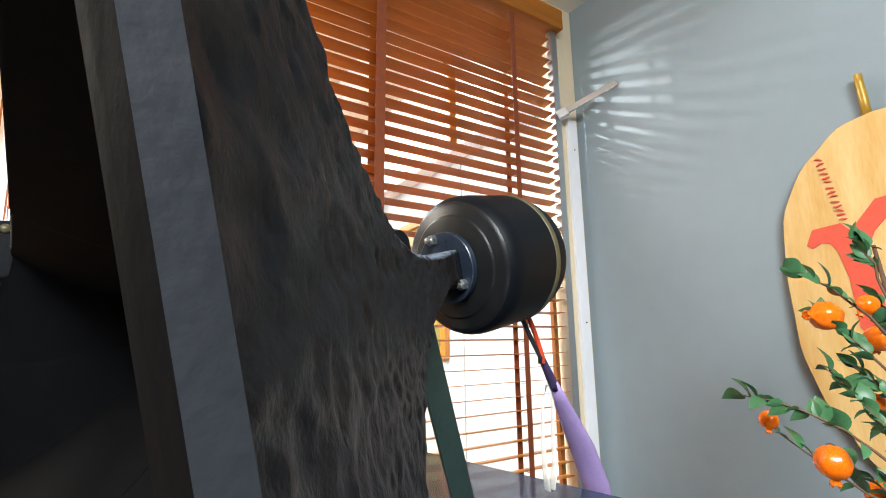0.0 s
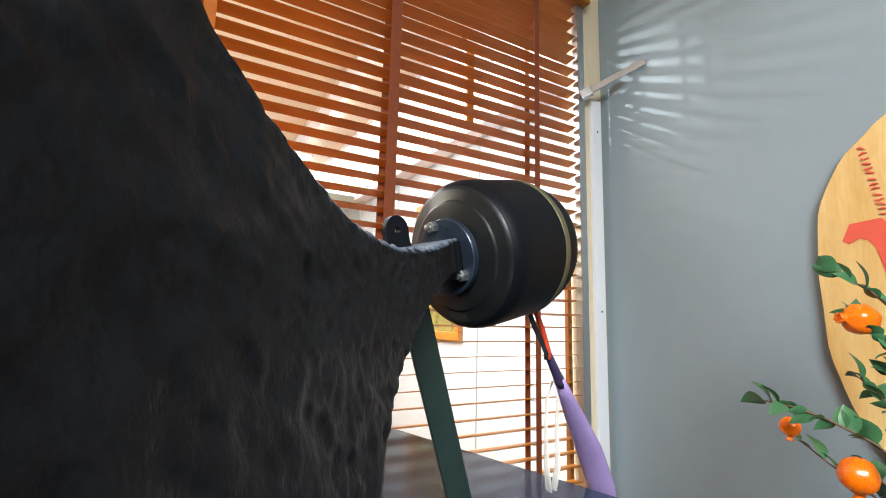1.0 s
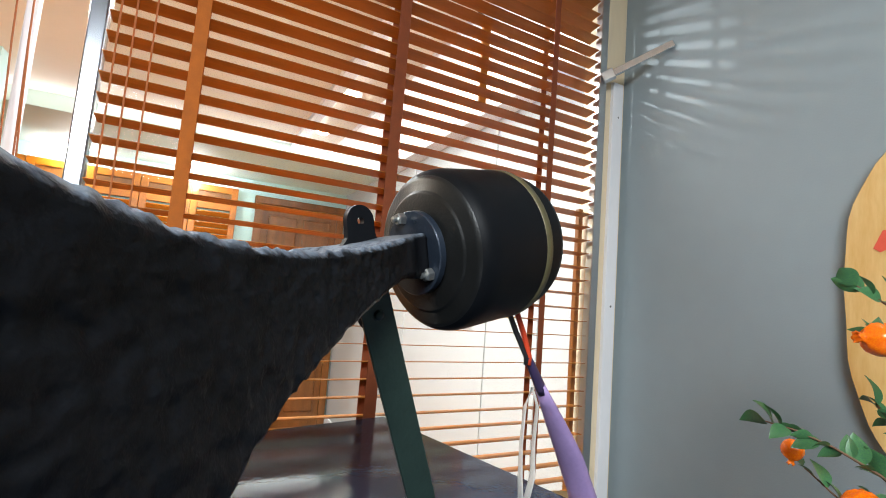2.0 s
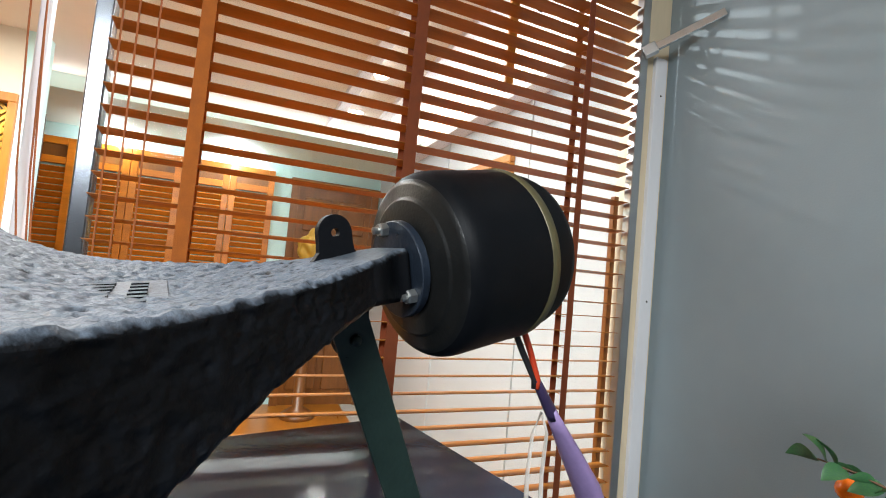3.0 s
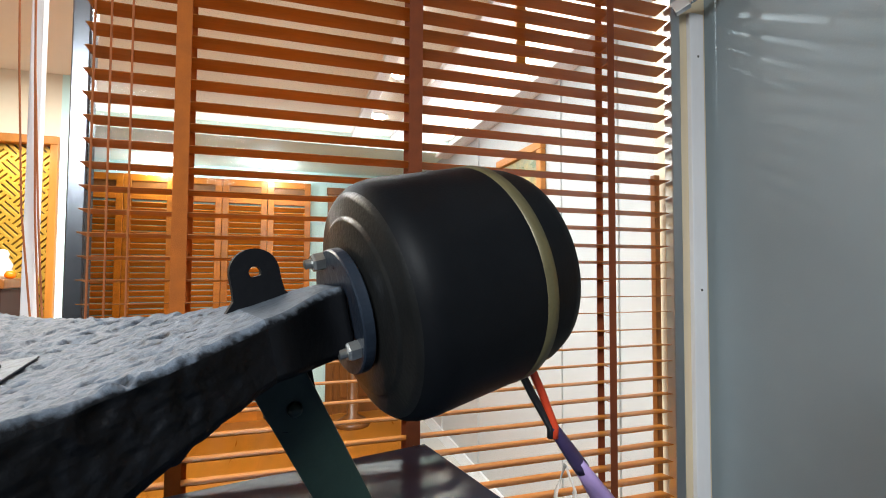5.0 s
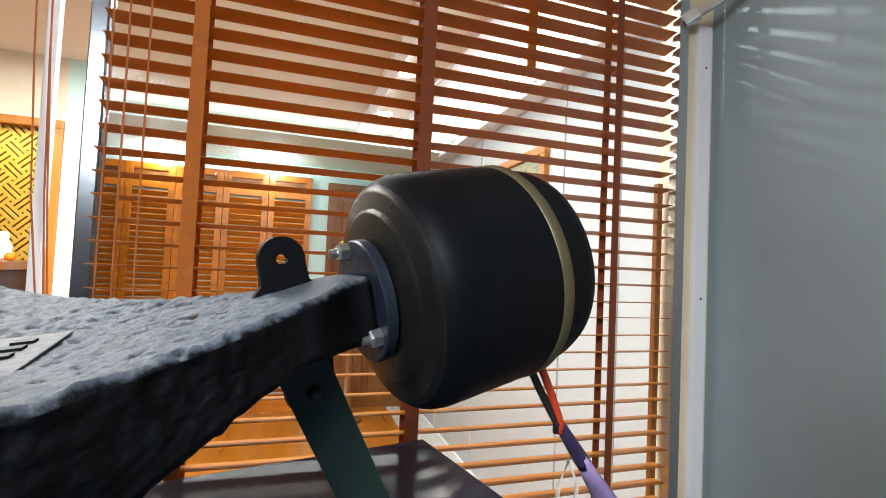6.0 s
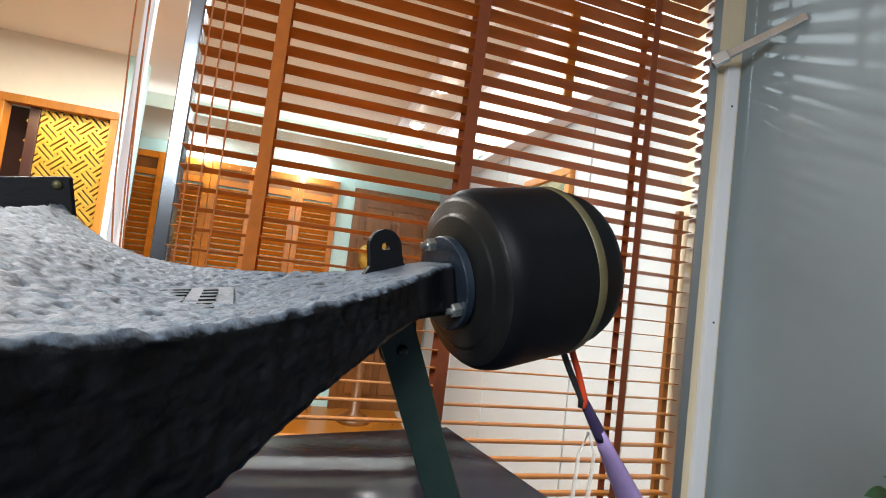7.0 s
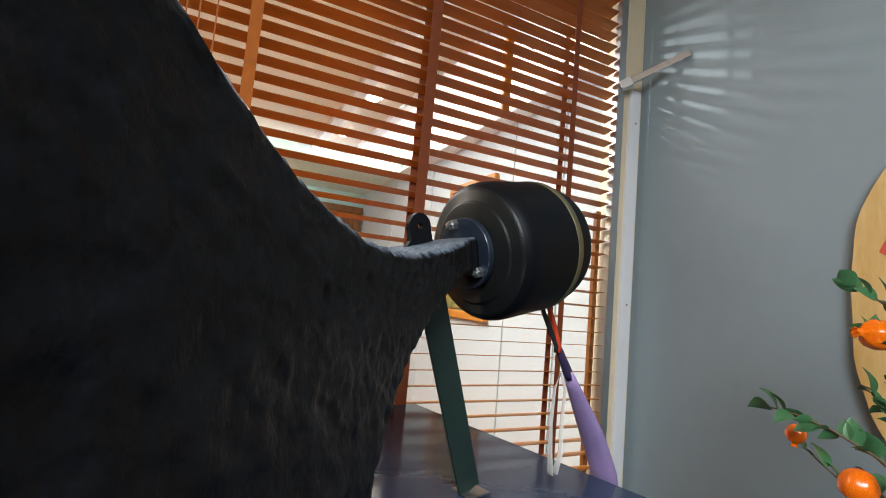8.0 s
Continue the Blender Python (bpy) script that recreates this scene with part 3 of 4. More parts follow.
for p in ((0.2820, 0.4160, 1.5350), (0.2590, 0.4390, 1.5820)):
    q = inv @ Vector(p)
    ob = part("bolt", hexbolt(0.0055, 0.007), "bolt", driver, "zinc hex bolt")
    ob.matrix_local = pose(-0.0020, q.y, q.z, 12, 0, 180)
    ob = part("thread", lathe([(0, 0), (0.0028, 0), (0.0028, 0.011), (0, 0.012)], 12, "x"), "bolt", driver, "zinc thread end")
    ob.matrix_local = pose(-0.0020, q.y, q.z, 0, 0, 180)

# strut from the horn neck to the cabinet
strut = thing("support_strut", Matrix.Identity(4), "dark green painted steel strut holding up the horn", "strut")
STRUT_TOP, STRUT_FOOT = Vector((0.232, 0.424, 1.524)), Vector((0.322, 0.534, 1.283))
d = STRUT_FOOT - STRUT_TOP
zaxis = d.normalized()
xaxis = Vector((math.cos(radians(AZ)), math.sin(radians(AZ)), 0))
xaxis = (xaxis - xaxis.dot(zaxis) * zaxis).normalized()
yaxis = zaxis.cross(xaxis)
SM = Matrix.Translation(STRUT_TOP) @ Matrix((xaxis, yaxis, zaxis)).transposed().to_4x4()
ob = part("flat_bar", box(-0.0150, 0.0150, -0.002, 0.002, 0, d.length - 0.002, 0.0008), "strut", strut)
ob.matrix_world = SM
ob = part("bolt", lathe([(0, 0), (0.0045, 0), (0.004, 0.003), (0, 0.0042)], 20, "z"), "strut", strut, "green painted bolt head", True)
ob.matrix_world = SM @ pose(0, -0.002 if yaxis.y > 0 else 0.002, 0.030, 90 if yaxis.y > 0 else -90)
ob = part("foot", box(-0.014, 0.02, -0.016, 0.016, 0, 0.003, 0.001), "bolt", strut, "zinc foot plate")
ob.matrix_world = pose(STRUT_FOOT.x, STRUT_FOOT.y, TOPZ, 0, 0, AZ)

# speaker cable
cable = thing("speaker_cable", Matrix.Identity(4), "red and black speaker wires in a lilac sleeve", "cable")
P0, P1, P2 = Vector((0.386, 0.505, 1.512)), Vector((0.411, 0.511, 1.461)), Vector((0.435, 0.528, 1.428))
for name, off, col in (("red_wire", Vector((0.0036, -0.003, 0.0)), "red_wire"), ("black_wire", Vector((-0.004, -0.002, 0)), "black_wire")):
    part(name, tube([P0 + off * 1.3 + Vector((0, 0, 0.006)), P0 + off * 1.2, P0.lerp(P1, 0.5) + off, P1 + off * 0.4, P1 + off * 0.3 - Vector((0, 0, 0.008))], 0.0030, 10), col, cable, "", True)
part("inner_sleeve", tube([P1 + Vector((-0.001, 0, 0.004)), P1, P1.lerp(P2, 0.5), P2, P2.lerp(P2 * 2 - P1, 0.2)], [0.0035, 0.0042, 0.0052, 0.0062, 0.0062], 14), "dark_sleeve", cable, "dark violet shrink tube", True)
D = (P2 - P1)
part("outer_sleeve", tube([P2 - D * 0.05, P2 + D * 0.6, P2 + D * 1.5, P2 + D * 2.6, P2 + D * 4.0 + Vector((0, 0, -0.01)), P2 + D * 5.2 + Vector((0, 0, -0.06))], [0.0070, 0.0100, 0.0140, 0.0180, 0.0195, 0.0195], 20, flat=0.55), "purple", cable, "lilac cable sleeve", True)

# clear plastic film strips by the cable
film = thing("plastic_film", Matrix.Identity(4), "crumpled clear plastic film hanging by the cable", "film")
E1 = Vector((0.421, 0.524, 1.427))
for off in (Vector((-0.004, 0.0, 0)), Vector((0.012, 0.004, 0))):
    part("strip", tube([E1 + Vector((0.004, 0.002, 0)), E1 + off + Vector((0, 0, -0.02)), E1 + off + Vector((-0.002, 0, -0.06)), E1 + off + Vector((0, 0.002, -0.095)), E1 + off * 0.4 + Vector((0, 0.002, -0.12))], [0.0025, 0.0040, 0.0048, 0.0065, 0.0075], 10, flat=0.25), "clear", film, "", True)

# round turned stand beyond the cabinet
stand = thing("round_stand", pose(0.672, 0.872, FLOOR), "round pale plywood stand by the window", "stand")
part("top", lathe([(0, 0.96), (0.068, 0.96), (0.076, 0.966), (0.078, 0.975), (0.076, 0.986), (0.068, 0.992), (0, 0.992)], 56), "board", stand, "round pale plywood top", True)
part("pedestal", lathe([(0, 0), (0.09, 0), (0.09, 0.02), (0.03, 0.05), (0.025, 0.5), (0.035, 0.96), (0, 0.96)], 32), "board", stand, "turned wooden pedestal", True)

# ---- wood slice on the wall ----
plaque = thing("wood_slice_plaque", HOUSE @ pose(1.288, -0.745, 1.560), "oval pale wood slice with red painted character on the wall", "plaque")
n = 72
rim = []
for i in range(n):
    ang = 2 * math.pi * i / n
    c, s = math.cos(ang), math.sin(ang)
    r = 1 + 0.025 * math.sin(3 * ang + 0.6) + 0.012 * math.sin(7 * ang + 2) + 0.006 * math.sin(17 * ang)
    rim.append((0.202 * math.copysign(abs(c) ** 0.93, c) * r, 0.342 * math.copysign(abs(s) ** 0.93, s) * r))
ROT = Matrix(((0, 0, -1, 0), (-1, 0, 0, 0), (0, 1, 0, 0), (0, 0, 0, 1)))       # flat outline (right, up) onto the wall, facing the room
part("slab", prism(rim, 0.0, 0.026, ROT), "slice", plaque)
bm = bmesh.new()
v0 = [bm.verts.new(ROT @ Vector((x * 1.006, y * 1.004, 0))) for x, y in rim]
v1 = [bm.verts.new(ROT @ Vector((x * 1.010, y * 1.007, 0.012))) for x, y in rim]
v2 = [bm.verts.new(ROT @ Vector((x * 1.002, y * 1.0015, 0.0255))) for x, y in rim]
for lo, hi in ((v0, v1), (v1, v2)):
    for i in range(n):
        bm.faces.new((lo[i], lo[(i + 1) % n], hi[(i + 1) % n], hi[i]))
part("bark_edge", bm, "bark", plaque, "thin brown bark edge", True)
hook = part("hanger", tube([(-0.012, 0.029, 0.33), (-0.014, 0.029, 0.37), (-0.018, 0.030, 0.405), (-0.020, 0.030, 0.424)], [0.0085, 0.0078, 0.0074, 0.0070], 12), "gold", plaque, "short golden bamboo hanger", True)


def stroke(points, widths, bm, lift=0.0):
    """A brush stroke as a thin raised ribbon."""
    pts = [Vector((x, y, 0)) for x, y in points]
    left, right = [], []
    for i, p in enumerate(pts):
        dd = (pts[min(i + 1, len(pts) - 1)] - pts[max(i - 1, 0)]).normalized()
        nn = Vector((-dd.y, dd.x, 0)) * widths[i]
        left.append(p + nn), right.append(p - nn)
    prism([(q.x, q.y) for q in left + right[::-1]], 0.0262, 0.0275 + lift, ROT, bm)


bm = bmesh.new()
stroke([(-0.150, 0.098), (-0.135, 0.118), (-0.105, 0.118), (-0.085, 0.09), (-0.075, 0.03), (-0.07, -0.06), (-0.05, -0.11)], [0.006, 0.016, 0.022, 0.022, 0.020, 0.022, 0.008], bm)
stroke([(-0.080, 0.06), (-0.06, 0.12), (-0.03, 0.155), (0.02, 0.16), (0.06, 0.12)], [0.010, 0.016, 0.018, 0.022, 0.010], bm, 0.0008)
stroke([(-0.06, -0.07), (0.0, -0.10), (0.05, -0.08), (0.10, -0.02)], [0.016, 0.022, 0.022, 0.008], bm, 0.0016)
part("painted_character", bm, "red_paint", plaque, "large red brush-painted character")
r2 = random.Random(2)
for k in range(14):
    y = 0.272 - 0.0100 * k
    x = -0.112 + 0.0018 * k
    bm = bmesh.new()
    stroke([(x - 0.006, y + r2.uniform(-0.003, 0.003)), (x, y + r2.uniform(-0.003, 0.003)), (x + 0.006, y + r2.uniform(-0.003, 0.003))], [0.0008, 0.0017, 0.0008], bm, 0.003)
    part("painted_mark", bm, "red_paint", plaque)

# ---- pomegranate branches in a vase ----
plant = thing("pomegranate_plant", pose(0.80, 0.30, FLOOR), "artificial pomegranate branches with orange fruits in a vase", "plant")
part("vase", lathe([(0, 0.55), (0.05, 0.55), (0.07, 0.60), (0.075, 0.68), (0.05, 0.78), (0.035, 0.84), (0.045, 0.87), (0.038, 0.868), (0.028, 0.84), (0, 0.82)], 40), "porcelain", plant, "white porcelain vase", True)
part("pedestal", box(-0.11, 0.11, -0.11, 0.11, 0, 0.55, 0.006), "wood_door", plant, "brown wooden pedestal")
BASE = Vector((0.80, 0.30, FLOOR))


def twig(points, r):
    part("twig", tube([Vector(p) - BASE for p in points], [r * (1 - 0.6 * i / (len(points) - 1)) for i in range(len(points))], 7), "twig", plant, "", True)


def fruit_mesh():
    bm = lathe([(0, -1.0), (0.35, -0.94), (0.72, -0.68), (0.95, -0.25), (1.0, 0.1), (0.88, 0.52), (0.6, 0.83), (0.30, 0.97), (0.24, 1.08), (0.30, 1.26), (0.36, 1.38), (0.22, 1.30), (0.12, 1.12), (0, 1.10)], 28)
    for v in bm.verts:
        if v.co.z > 1.3:
            v.co.z += 0.10 * math.sin(6 * math.atan2(v.co.y, v.co.x))
        v.co *= 1 + 0.03 * math.sin(5 * math.atan2(v.co.y, v.co.x))
    return bm


first_fruit = None


def fruit(p, r, tip):
    global first_fruit
    if first_fruit is None:
        ob = first_fruit = part("fruit", fruit_mesh(), "fruit", plant, "glossy orange pomegranate", True)
    else:
        ob = first_fruit.copy()
        scene.collection.objects.link(ob)
    q = Vector(tip).normalized().to_track_quat("Z", "Y").to_matrix().to_4x4()
    ob.matrix_basis = Matrix.Translation(Vector(p) - BASE) @ q @ Matrix.Scale(r, 4)


bm = bmesh.new()
g = [[], [], []]
for i in range(9):
    t = i / 8
    w = 0.36 * math.sin(math.pi * min(1, t ** 0.8)) ** 0.9 * (1 - 0.25 * t)
    zc = 0.10 * math.sin(math.pi * t)
    g[0].append(bm.verts.new((t, -w, zc + 0.25 * w))), g[1].append(bm.verts.new((t, 0, zc - 0.02))), g[2].append(bm.verts.new((t, w, zc + 0.25 * w)))
for i in range(8):
    for k in (0, 1):
        bm.faces.new((g[k][i], g[k][i + 1], g[k + 1][i + 1], g[k + 1][i]))
leaf_ob = part("leaf", bm, "leaf", plant, "", True)
leaf_ob.data.name = "leaf"
leaf_used = [False]


def leaf(p, way, size, roll):
    ob = leaf_ob if not leaf_used[0] else leaf_ob.copy()
    if leaf_used[0]:
        scene.collection.objects.link(ob)
    leaf_used[0] = True
    q = Vector(way).normalized().to_track_quat("X", "Z").to_matrix().to_4x4()
    ob.matrix_basis = Matrix.Translation(Vector(p) - BASE) @ q @ pose(0, 0, 0, roll, 0, 0) @ Matrix.Scale(size, 4)


STEM = Vector((0.80, 0.30, 1.07))
r3 = random.Random(11)
TRUNK = [STEM, Vector((0.825, 0.34, 1.20)), Vector((0.845, 0.38, 1.33)), Vector((0.865, 0.40, 1.46)), Vector((0.86, 0.41, 1.60))]
twig(TRUNK, 0.006)
BRANCHES = [
    # start on the trunk, end, sag, leaf count
    (0.40, (0.700, 0.495, 1.405), 0.030, 9),
    (0.36, (0.765, 0.505, 1.352), -0.010, 5),
    (0.62, (0.800, 0.455, 1.512), 0.010, 8),
    (0.75, (0.775, 0.450, 1.566), 0.012, 5),
    (0.45, (0.800, 0.450, 1.435), 0.010, 9),
    (0.30, (0.795, 0.450, 1.330), 0.008, 7),
    (0.55, (0.845, 0.450, 1.440), 0.010, 9),
    (0.25, (0.850, 0.440, 1.290), 0.010, 8),
    (0.85, (0.850, 0.420, 1.610), 0.010, 8),
    (0.68, (0.880, 0.430, 1.530), 0.010, 9),
    (0.38, (0.870, 0.450, 1.370), 0.010, 9),
    (0.20, (0.800, 0.420, 1.240), 0.010, 7),
]


def trunk_at(t):
    k = min(int(t * 4), 3)
    return TRUNK[k].lerp(TRUNK[k + 1], t * 4 - k)


for t0, end, sag, count in BRANCHES:
    a, b = trunk_at(t0), Vector(end)
    pts = []
    for i in range(7):
        t = i / 6
        p = a.lerp(b, t) + Vector((0, 0, sag * math.sin(math.pi * t)))
        pts.append(p + Vector((r3.uniform(-1, 1), r3.uniform(-1, 1), r3.uniform(-1, 1))) * 0.003 * math.sin(math.pi * t))
    twig(pts, 0.0022)
    d0 = (b - a).normalized()
    count = int(count * 1.8)
    for k in range(count):
        t = 0.35 + 0.65 * (k + 1) / count
        i = min(int(t * 6), 5)
        p = pts[i].lerp(pts[i + 1], t * 6 - i)
        w = d0 * r3.uniform(0.2, 0.9) + Vector((r3.uniform(-0.8, 0.5), r3.uniform(-0.3, 0.8), r3.uniform(-0.7, 0.9)))
        leaf(p, w, r3.uniform(0.018, 0.036), r3.uniform(-60, 60))
for p, r, tip in (
    ((0.756, 0.510, 1.369), 0.0165, (-0.05, 0.1, -1)),
    ((0.810, 0.450, 1.508), 0.0265, (-1, 0.35, 0.05)),
    ((0.862, 0.430, 1.522), 0.0180, (-0.4, 0.4, -0.8)),
    ((0.780, 0.450, 1.326), 0.0275, (0.1, 0.1, -1)),
    ((0.878, 0.432, 1.478), 0.0240, (0.3, 0.5, -0.6)),
    ((0.845, 0.442, 1.283), 0.0240, (-0.3, 0.3, -1)),
    ((0.860, 0.440, 1.395), 0.0160, (0.1, 0.4, -1)),
):
    fruit(p, r * 0.74, tip)

# ---- far room ----
YB = 3.85
built("floor_wood", box(-2.6, 1.30, 0.25, 3.85, FLOOR, FLOOR + 0.006), "floor_wood", "varnished orange wooden floor before the doors", "floor")


def louvred_door(x0, x1, z0, z1):
    """A framed pair of panels filled with slanting wooden slats."""
    door = thing("louvred_door", HOUSE @ pose((x0 + x1) / 2, YB, 0), "varnished orange wooden louvred door, closed", "door", "louvred doors")
    h = (x1 - x0) / 2
    st = 0.055
    for xa, xb in ((-h, -h + st), (h - st, h)):
        part("stile", box(xa, xb, -0.045, -0.002, z0, z1, 0.003), "louvre", door)
    for za, zb in ((z0, z0 + 0.12), (1.02, 1.10), (2.16, 2.22), (z1 - 0.06, z1)):
        part("rail", box(-h + st, h - st, -0.043, -0.004, za, zb, 0.003), "louvre", door)
    bm = box(-h + st - 0.004, h - st + 0.004, -0.007, 0.007, -0.024, 0.024, 0.002)
    first = None
    for za, zb in ((z0 + 0.12, 1.02), (1.10, 2.16)):
        z = za + 0.03
        while z < zb - 0.01:
            if first is None:
                ob = first = part("slat", bm, "louvre", door)
            else:
                ob = first.copy()
                scene.collection.objects.link(ob)
            ob.location, ob.rotation_euler = (0, -0.022, z), (radians(38), 0, 0)
            z += 0.052
    part("panel", box(-h + st - 0.002, h - st + 0.002, -0.030, -0.012, 2.22, z1 - 0.06, 0.004), "wood_door", door, "brown wooden top panel")
    return door


x = -1.86
while x < 0.30:
    louvred_door(x + 0.002, x + 0.388, FLOOR, 2.38)
    x += 0.39

door = thing("panelled_door", HOUSE @ pose(1.07, YB, 0), "dark brown varnished panelled door, closed", "door")
for xa, xb in ((-0.43, -0.36), (0.36, 0.43)):
    part("jamb", box(xa, xb, -0.06, -0.002, FLOOR, 2.28, 0.004), "wood_door", door)
part("head", box(-0.44, 0.44, -0.065, -0.002, 2.28, 2.35, 0.006), "wood_door", door)
leafp = part("door_leaf", box(-0.36, 0.36, -0.035, -0.004, FLOOR, 2.28, 0.002), "wood_door", door)
for xa, xb in ((-0.30, -0.03), (0.03, 0.30)):
    for za, zb in ((FLOOR + 0.15, 0.95), (1.05, 1.75), (1.85, 2.18)):
        part("panel", box(xa, xb, -0.050, -0.032, za, zb, 0.012), "wood_door", leafp)
part("handle", tube([(-0.32, -0.035, 1.08), (-0.32, -0.10, 1.08), (-0.24, -0.11, 1.08)], 0.010, 10), "gold", leafp, "brass lever handle", True)

# carved yellow figure-like ornament stand in front of the door
orn = thing("carved_ornament", HOUSE @ pose(0.86, 3.45, 0), "yellow carved wooden ornament on a dark stand", "ornament")
part("stand", lathe([(0, FLOOR), (0.16, FLOOR), (0.14, FLOOR + 0.04), (0.05, FLOOR + 0.1), (0.04, 1.4), (0.13, 1.52), (0.13, 1.55), (0, 1.55)], 28), "wood_door", orn, "dark turned stand", True)
bm = bmesh.new()
bmesh.ops.create_icosphere(bm, subdivisions=4, radius=0.13)
for v in bm.verts:
    v.co.z *= 1.2
    v.co += v.co.normalized() * 0.05 * noise.noise(v.co * 14)
    v.co.y *= 0.5
ob = part("carving", bm, "gold", orn, "lumpy yellow carving", True)
ob.location = (0, 0, 1.68)

# picture on the side wall
pic = thing("framed_picture", HOUSE @ pose(SIDE, 0, 0, 0, 0, -90), "golden picture in an orange wooden frame on the white wall", "picture")
S0, S1, Z0, Z1 = -1.70, -1.16, 1.385, 2.21
part("print", box(S0 + 0.03, S1 - 0.03, -0.016, -0.002, Z0 + 0.03, Z1 - 0.03), "picture", pic)
for xa, xb, za, zb in ((S0, S1, Z1 - 0.045, Z1), (S0, S1, Z0, Z0 + 0.045), (S0, S0 + 0.045, Z0 + 0.045, Z1 - 0.045), (S1 - 0.045, S1, Z0 + 0.045, Z1 - 0.045)):
    part("frame_bar", box(xa, xb, -0.034, -0.002, za, zb, 0.005), "frame_wood", pic)
# upright joints and cornice on the white wall
for s0 in (0.62, 1.02, 2.05, 2.85):
    built("trim", box(SIDE - 0.008, SIDE + 0.002, s0, s0 + 0.016, FLOOR + 0.1, CEIL - 0.145), "white_wall", "slim white upright strip on the side wall", "trim")
built("trim", box(SIDE - 0.11, SIDE + 0.002, 0.10, 2.73, CEIL - 0.140, CEIL - 0.112, 0.004), "white_trim", "white cove ledge under the ceiling", "trim")
for x in (0.74, 1.04):
    built("trim", box(x, x + 0.07, 0.10, 2.73, CEIL - 0.028, CEIL + 0.01, 0.004), "white_trim", "shallow white moulding along the ceiling", "trim")
# lattice niche with altar
YN = 2.1
built("wall_niche", box(-0.855, -0.78, YN, YN + 0.12, FLOOR, CEIL), "mint", "narrow pale mint wall strip beside the niche", "wall")
built("wall_niche_top", box(-5.2, -0.855, YN, YN + 0.12, 2.26, CEIL), "cream", "cream wall over the niche", "wall")
built("niche_back", box(-1.9, -0.855, YN + 0.30, YN + 0.36, FLOOR, 2.26), "niche", "dark back of the niche", "wall")
built("niche_side", box(-1.9, -1.84, YN, YN + 0.30, FLOOR, 2.26), "niche", "dark side of the niche", "wall")
built("niche_return", box(-5.2, -1.9, YN, YN + 0.12, FLOOR, 2.26), "cream", "cream wall beside the niche", "wall")
fr = thing("niche_frame", HOUSE @ pose(0, YN, 0), "orange varnished wooden frame round the niche", "frame")
part("head", box(-1.42, -0.855, -0.02, 0.05, 2.215, 2.26, 0.004), "frame_wood", fr)
part("jamb", box(-0.892, -0.855, -0.02, 0.05, FLOOR, 2.215, 0.004), "frame_wood", fr)
part("jamb", box(-1.42, -1.383, -0.02, 0.05, FLOOR, 2.215, 0.004), "frame_wood", fr)

screen = thing("lattice_screen", HOUSE @ pose(0, YN + 0.02, 0), "gilded fretwork screen with a diagonal key pattern", "screen")
part("backing", box(-1.26, -0.893, 0.03, 0.04, 1.30, 2.214), "niche", screen, "dark backing")
# diagonal fret: groups of three gilded bars, turned by cells like a basket weave
part("border", box(-1.285, -1.235, -0.004, 0.036, 1.30, 2.214, 0.003), "niche", screen, "dark lacquered border")
bm_bar = box(-0.049, 0.049, -0.010, 0.010, -0.0088, 0.0088, 0.0015)
firstbar = None
CELL = 0.078
for i in range(-9, 10):
    for j in range(-9, 10):
        cx, cz = (i - j) * CELL * 0.7071, (i + j) * CELL * 0.7071
        turn = 45 if (i + j) % 2 == 0 else -45
        for k in (-1, 0, 1):
            ex, ez = cx + k * 0.026 * math.sin(radians(turn)), cz + k * 0.026 * math.cos(radians(turn))
            if not -0.19 < ex < 0.19 or abs(ez) > 0.47:
                continue
            if firstbar is None:
                ob = firstbar = part("fret_bar", bm_bar, "gold", screen)
            else:
                ob = firstbar.copy()
                scene.collection.objects.link(ob)
            ob.location, ob.rotation_euler = (-1.076 + ex, 0.018, 1.76 + ez), (0, radians(turn), 0)
altar = thing("altar_table", HOUSE @ pose(-1.16, YN - 0.17, FLOOR), "dark wooden altar cabinet with orange edging", "cabinet")
part("body", box(-0.26, 0.22, -0.13, 0.14, 0, 1.31, 0.004), "niche", altar)
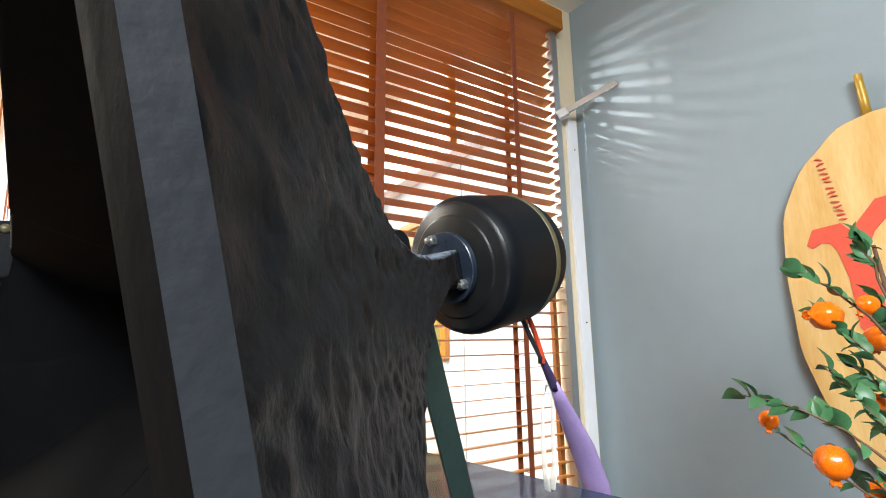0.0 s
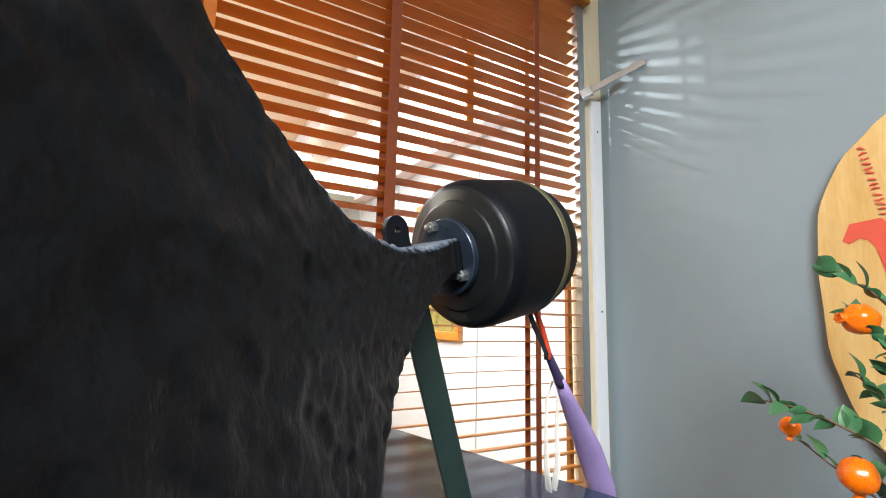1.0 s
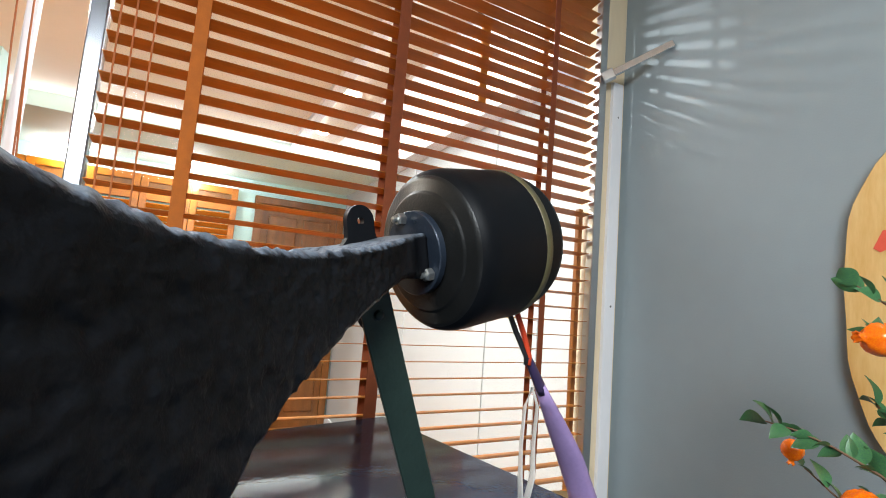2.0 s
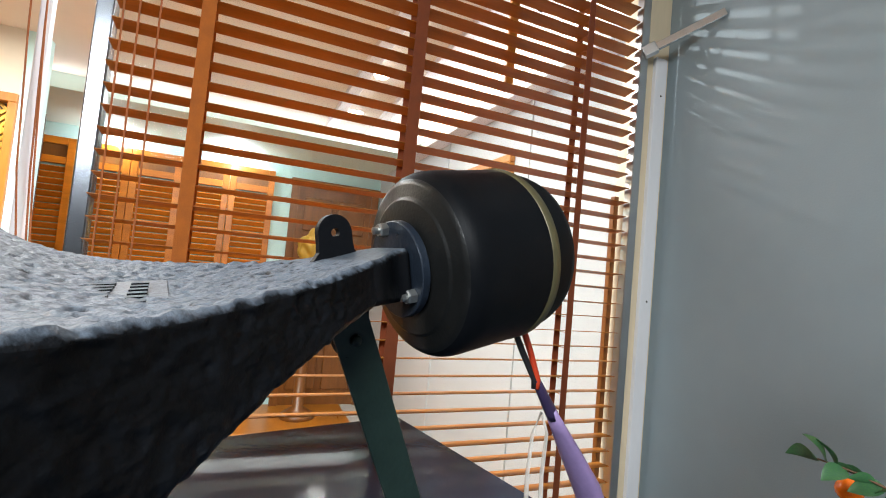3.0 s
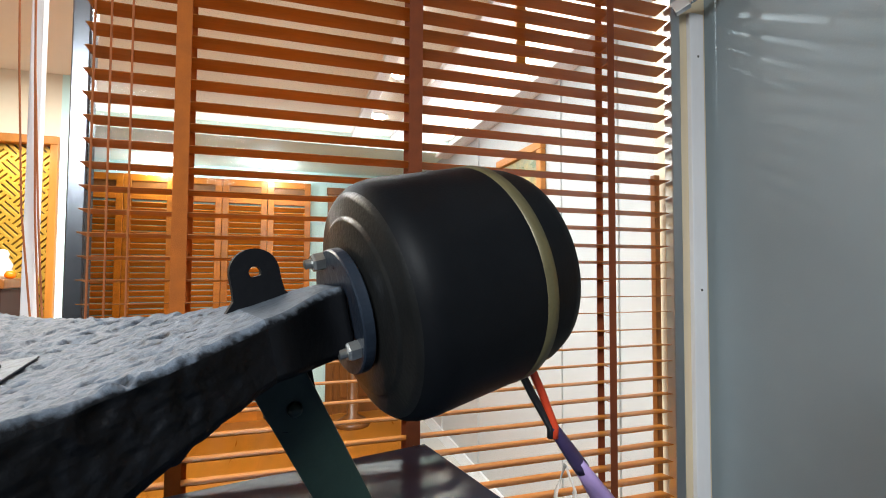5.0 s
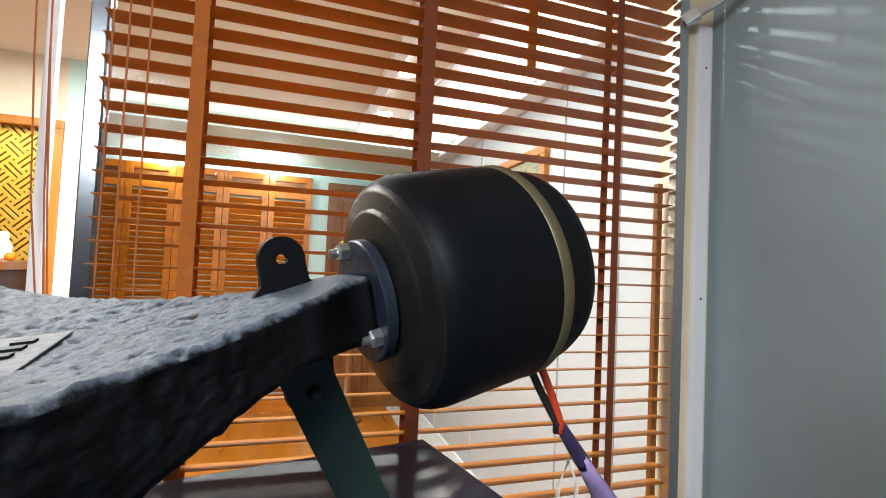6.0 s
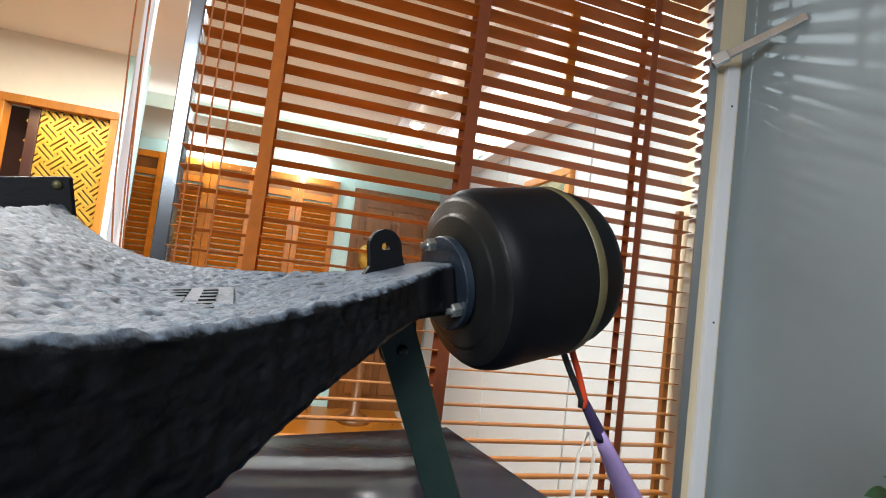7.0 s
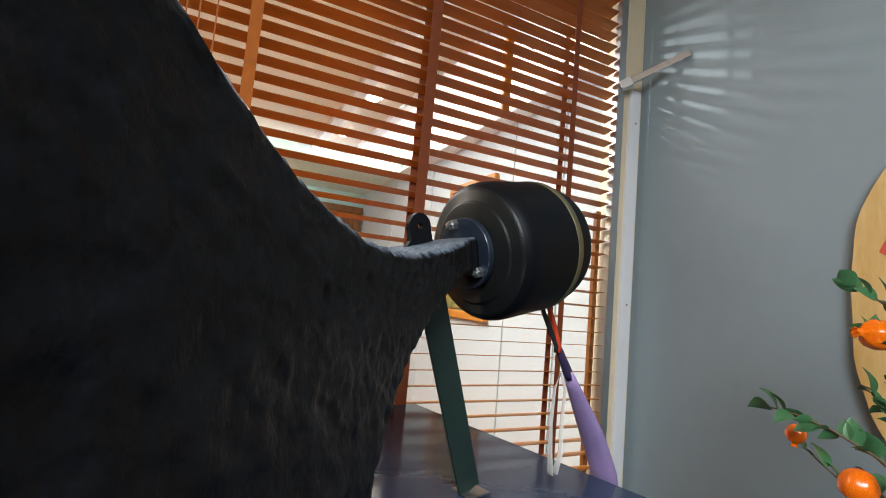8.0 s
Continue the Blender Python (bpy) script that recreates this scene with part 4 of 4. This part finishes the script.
part("top", box(-0.28, 0.24, -0.15, 0.15, 1.31, 1.355, 0.005), "wood_door", altar, "brown varnished top")
fig = mesh("figurine", lathe([(0, 0), (0.055, 0), (0.06, 0.03), (0.05, 0.06), (0.055, 0.09), (0.04, 0.12), (0.03, 0.14), (0.035, 0.165), (0.022, 0.19), (0, 0.195)], 24), "porcelain", HOUSE @ pose(-0.99, YN - 0.19, FLOOR + 1.355) @ Matrix.Scale(0.72, 4), True)
tagged(fig, "small white porcelain figurine on the altar", "figurine")
cup = mesh("incense_cup", lathe([(0, 0), (0.03, 0), (0.034, 0.04), (0.045, 0.06), (0.04, 0.06), (0.03, 0.04), (0, 0.03)], 20), "porcelain", HOUSE @ pose(-1.09, YN - 0.20, FLOOR + 1.355), True)
tagged(cup, "small pale porcelain cup on the altar", "cup")

small = mesh("figurine", lathe([(0, 0), (0.03, 0), (0.034, 0.02), (0.026, 0.05), (0.03, 0.07), (0.018, 0.09), (0.02, 0.11), (0, 0.122)], 20), "mint", HOUSE @ pose(-1.135, YN - 0.23, FLOOR + 1.355), True)
tagged(small, "small pale green glazed figurine on the altar", "figurine")
for k, (x, y) in enumerate(((-1.055, -0.235), (-1.025, -0.26), (-0.93, -0.25))):
    ob = mesh("offering_fruit", lathe([(0, 0), (0.012, 0.001), (0.021, 0.010), (0.022, 0.022), (0.014, 0.036), (0.004, 0.038), (0, 0.035)], 18), "fruit", HOUSE @ pose(x, YN + y, FLOOR + 1.355), True)
    tagged(ob, "round orange fruit offered on the altar", "fruit", "altar fruits")

# ceiling downlights
for x, y, z, w in LAMPS + ((-0.85, 0.61, CEIL, 0),):
    dl = thing("downlight", HOUSE @ pose(x, y, z), "round recessed ceiling downlight, lit", "lamp", "ceiling downlights")
    part("rim", lathe([(0.044, -0.001), (0.060, -0.001), (0.060, -0.006), (0.049, -0.009), (0.044, -0.006)], 32), "white_trim", dl, "white rim", True)
    part("lens", lathe([(0, -0.034), (0.018, -0.032), (0.032, -0.025), (0.041, -0.014), (0.0435, -0.007), (0, -0.002)], 28), "lamp", dl, "lit round bulb", True)
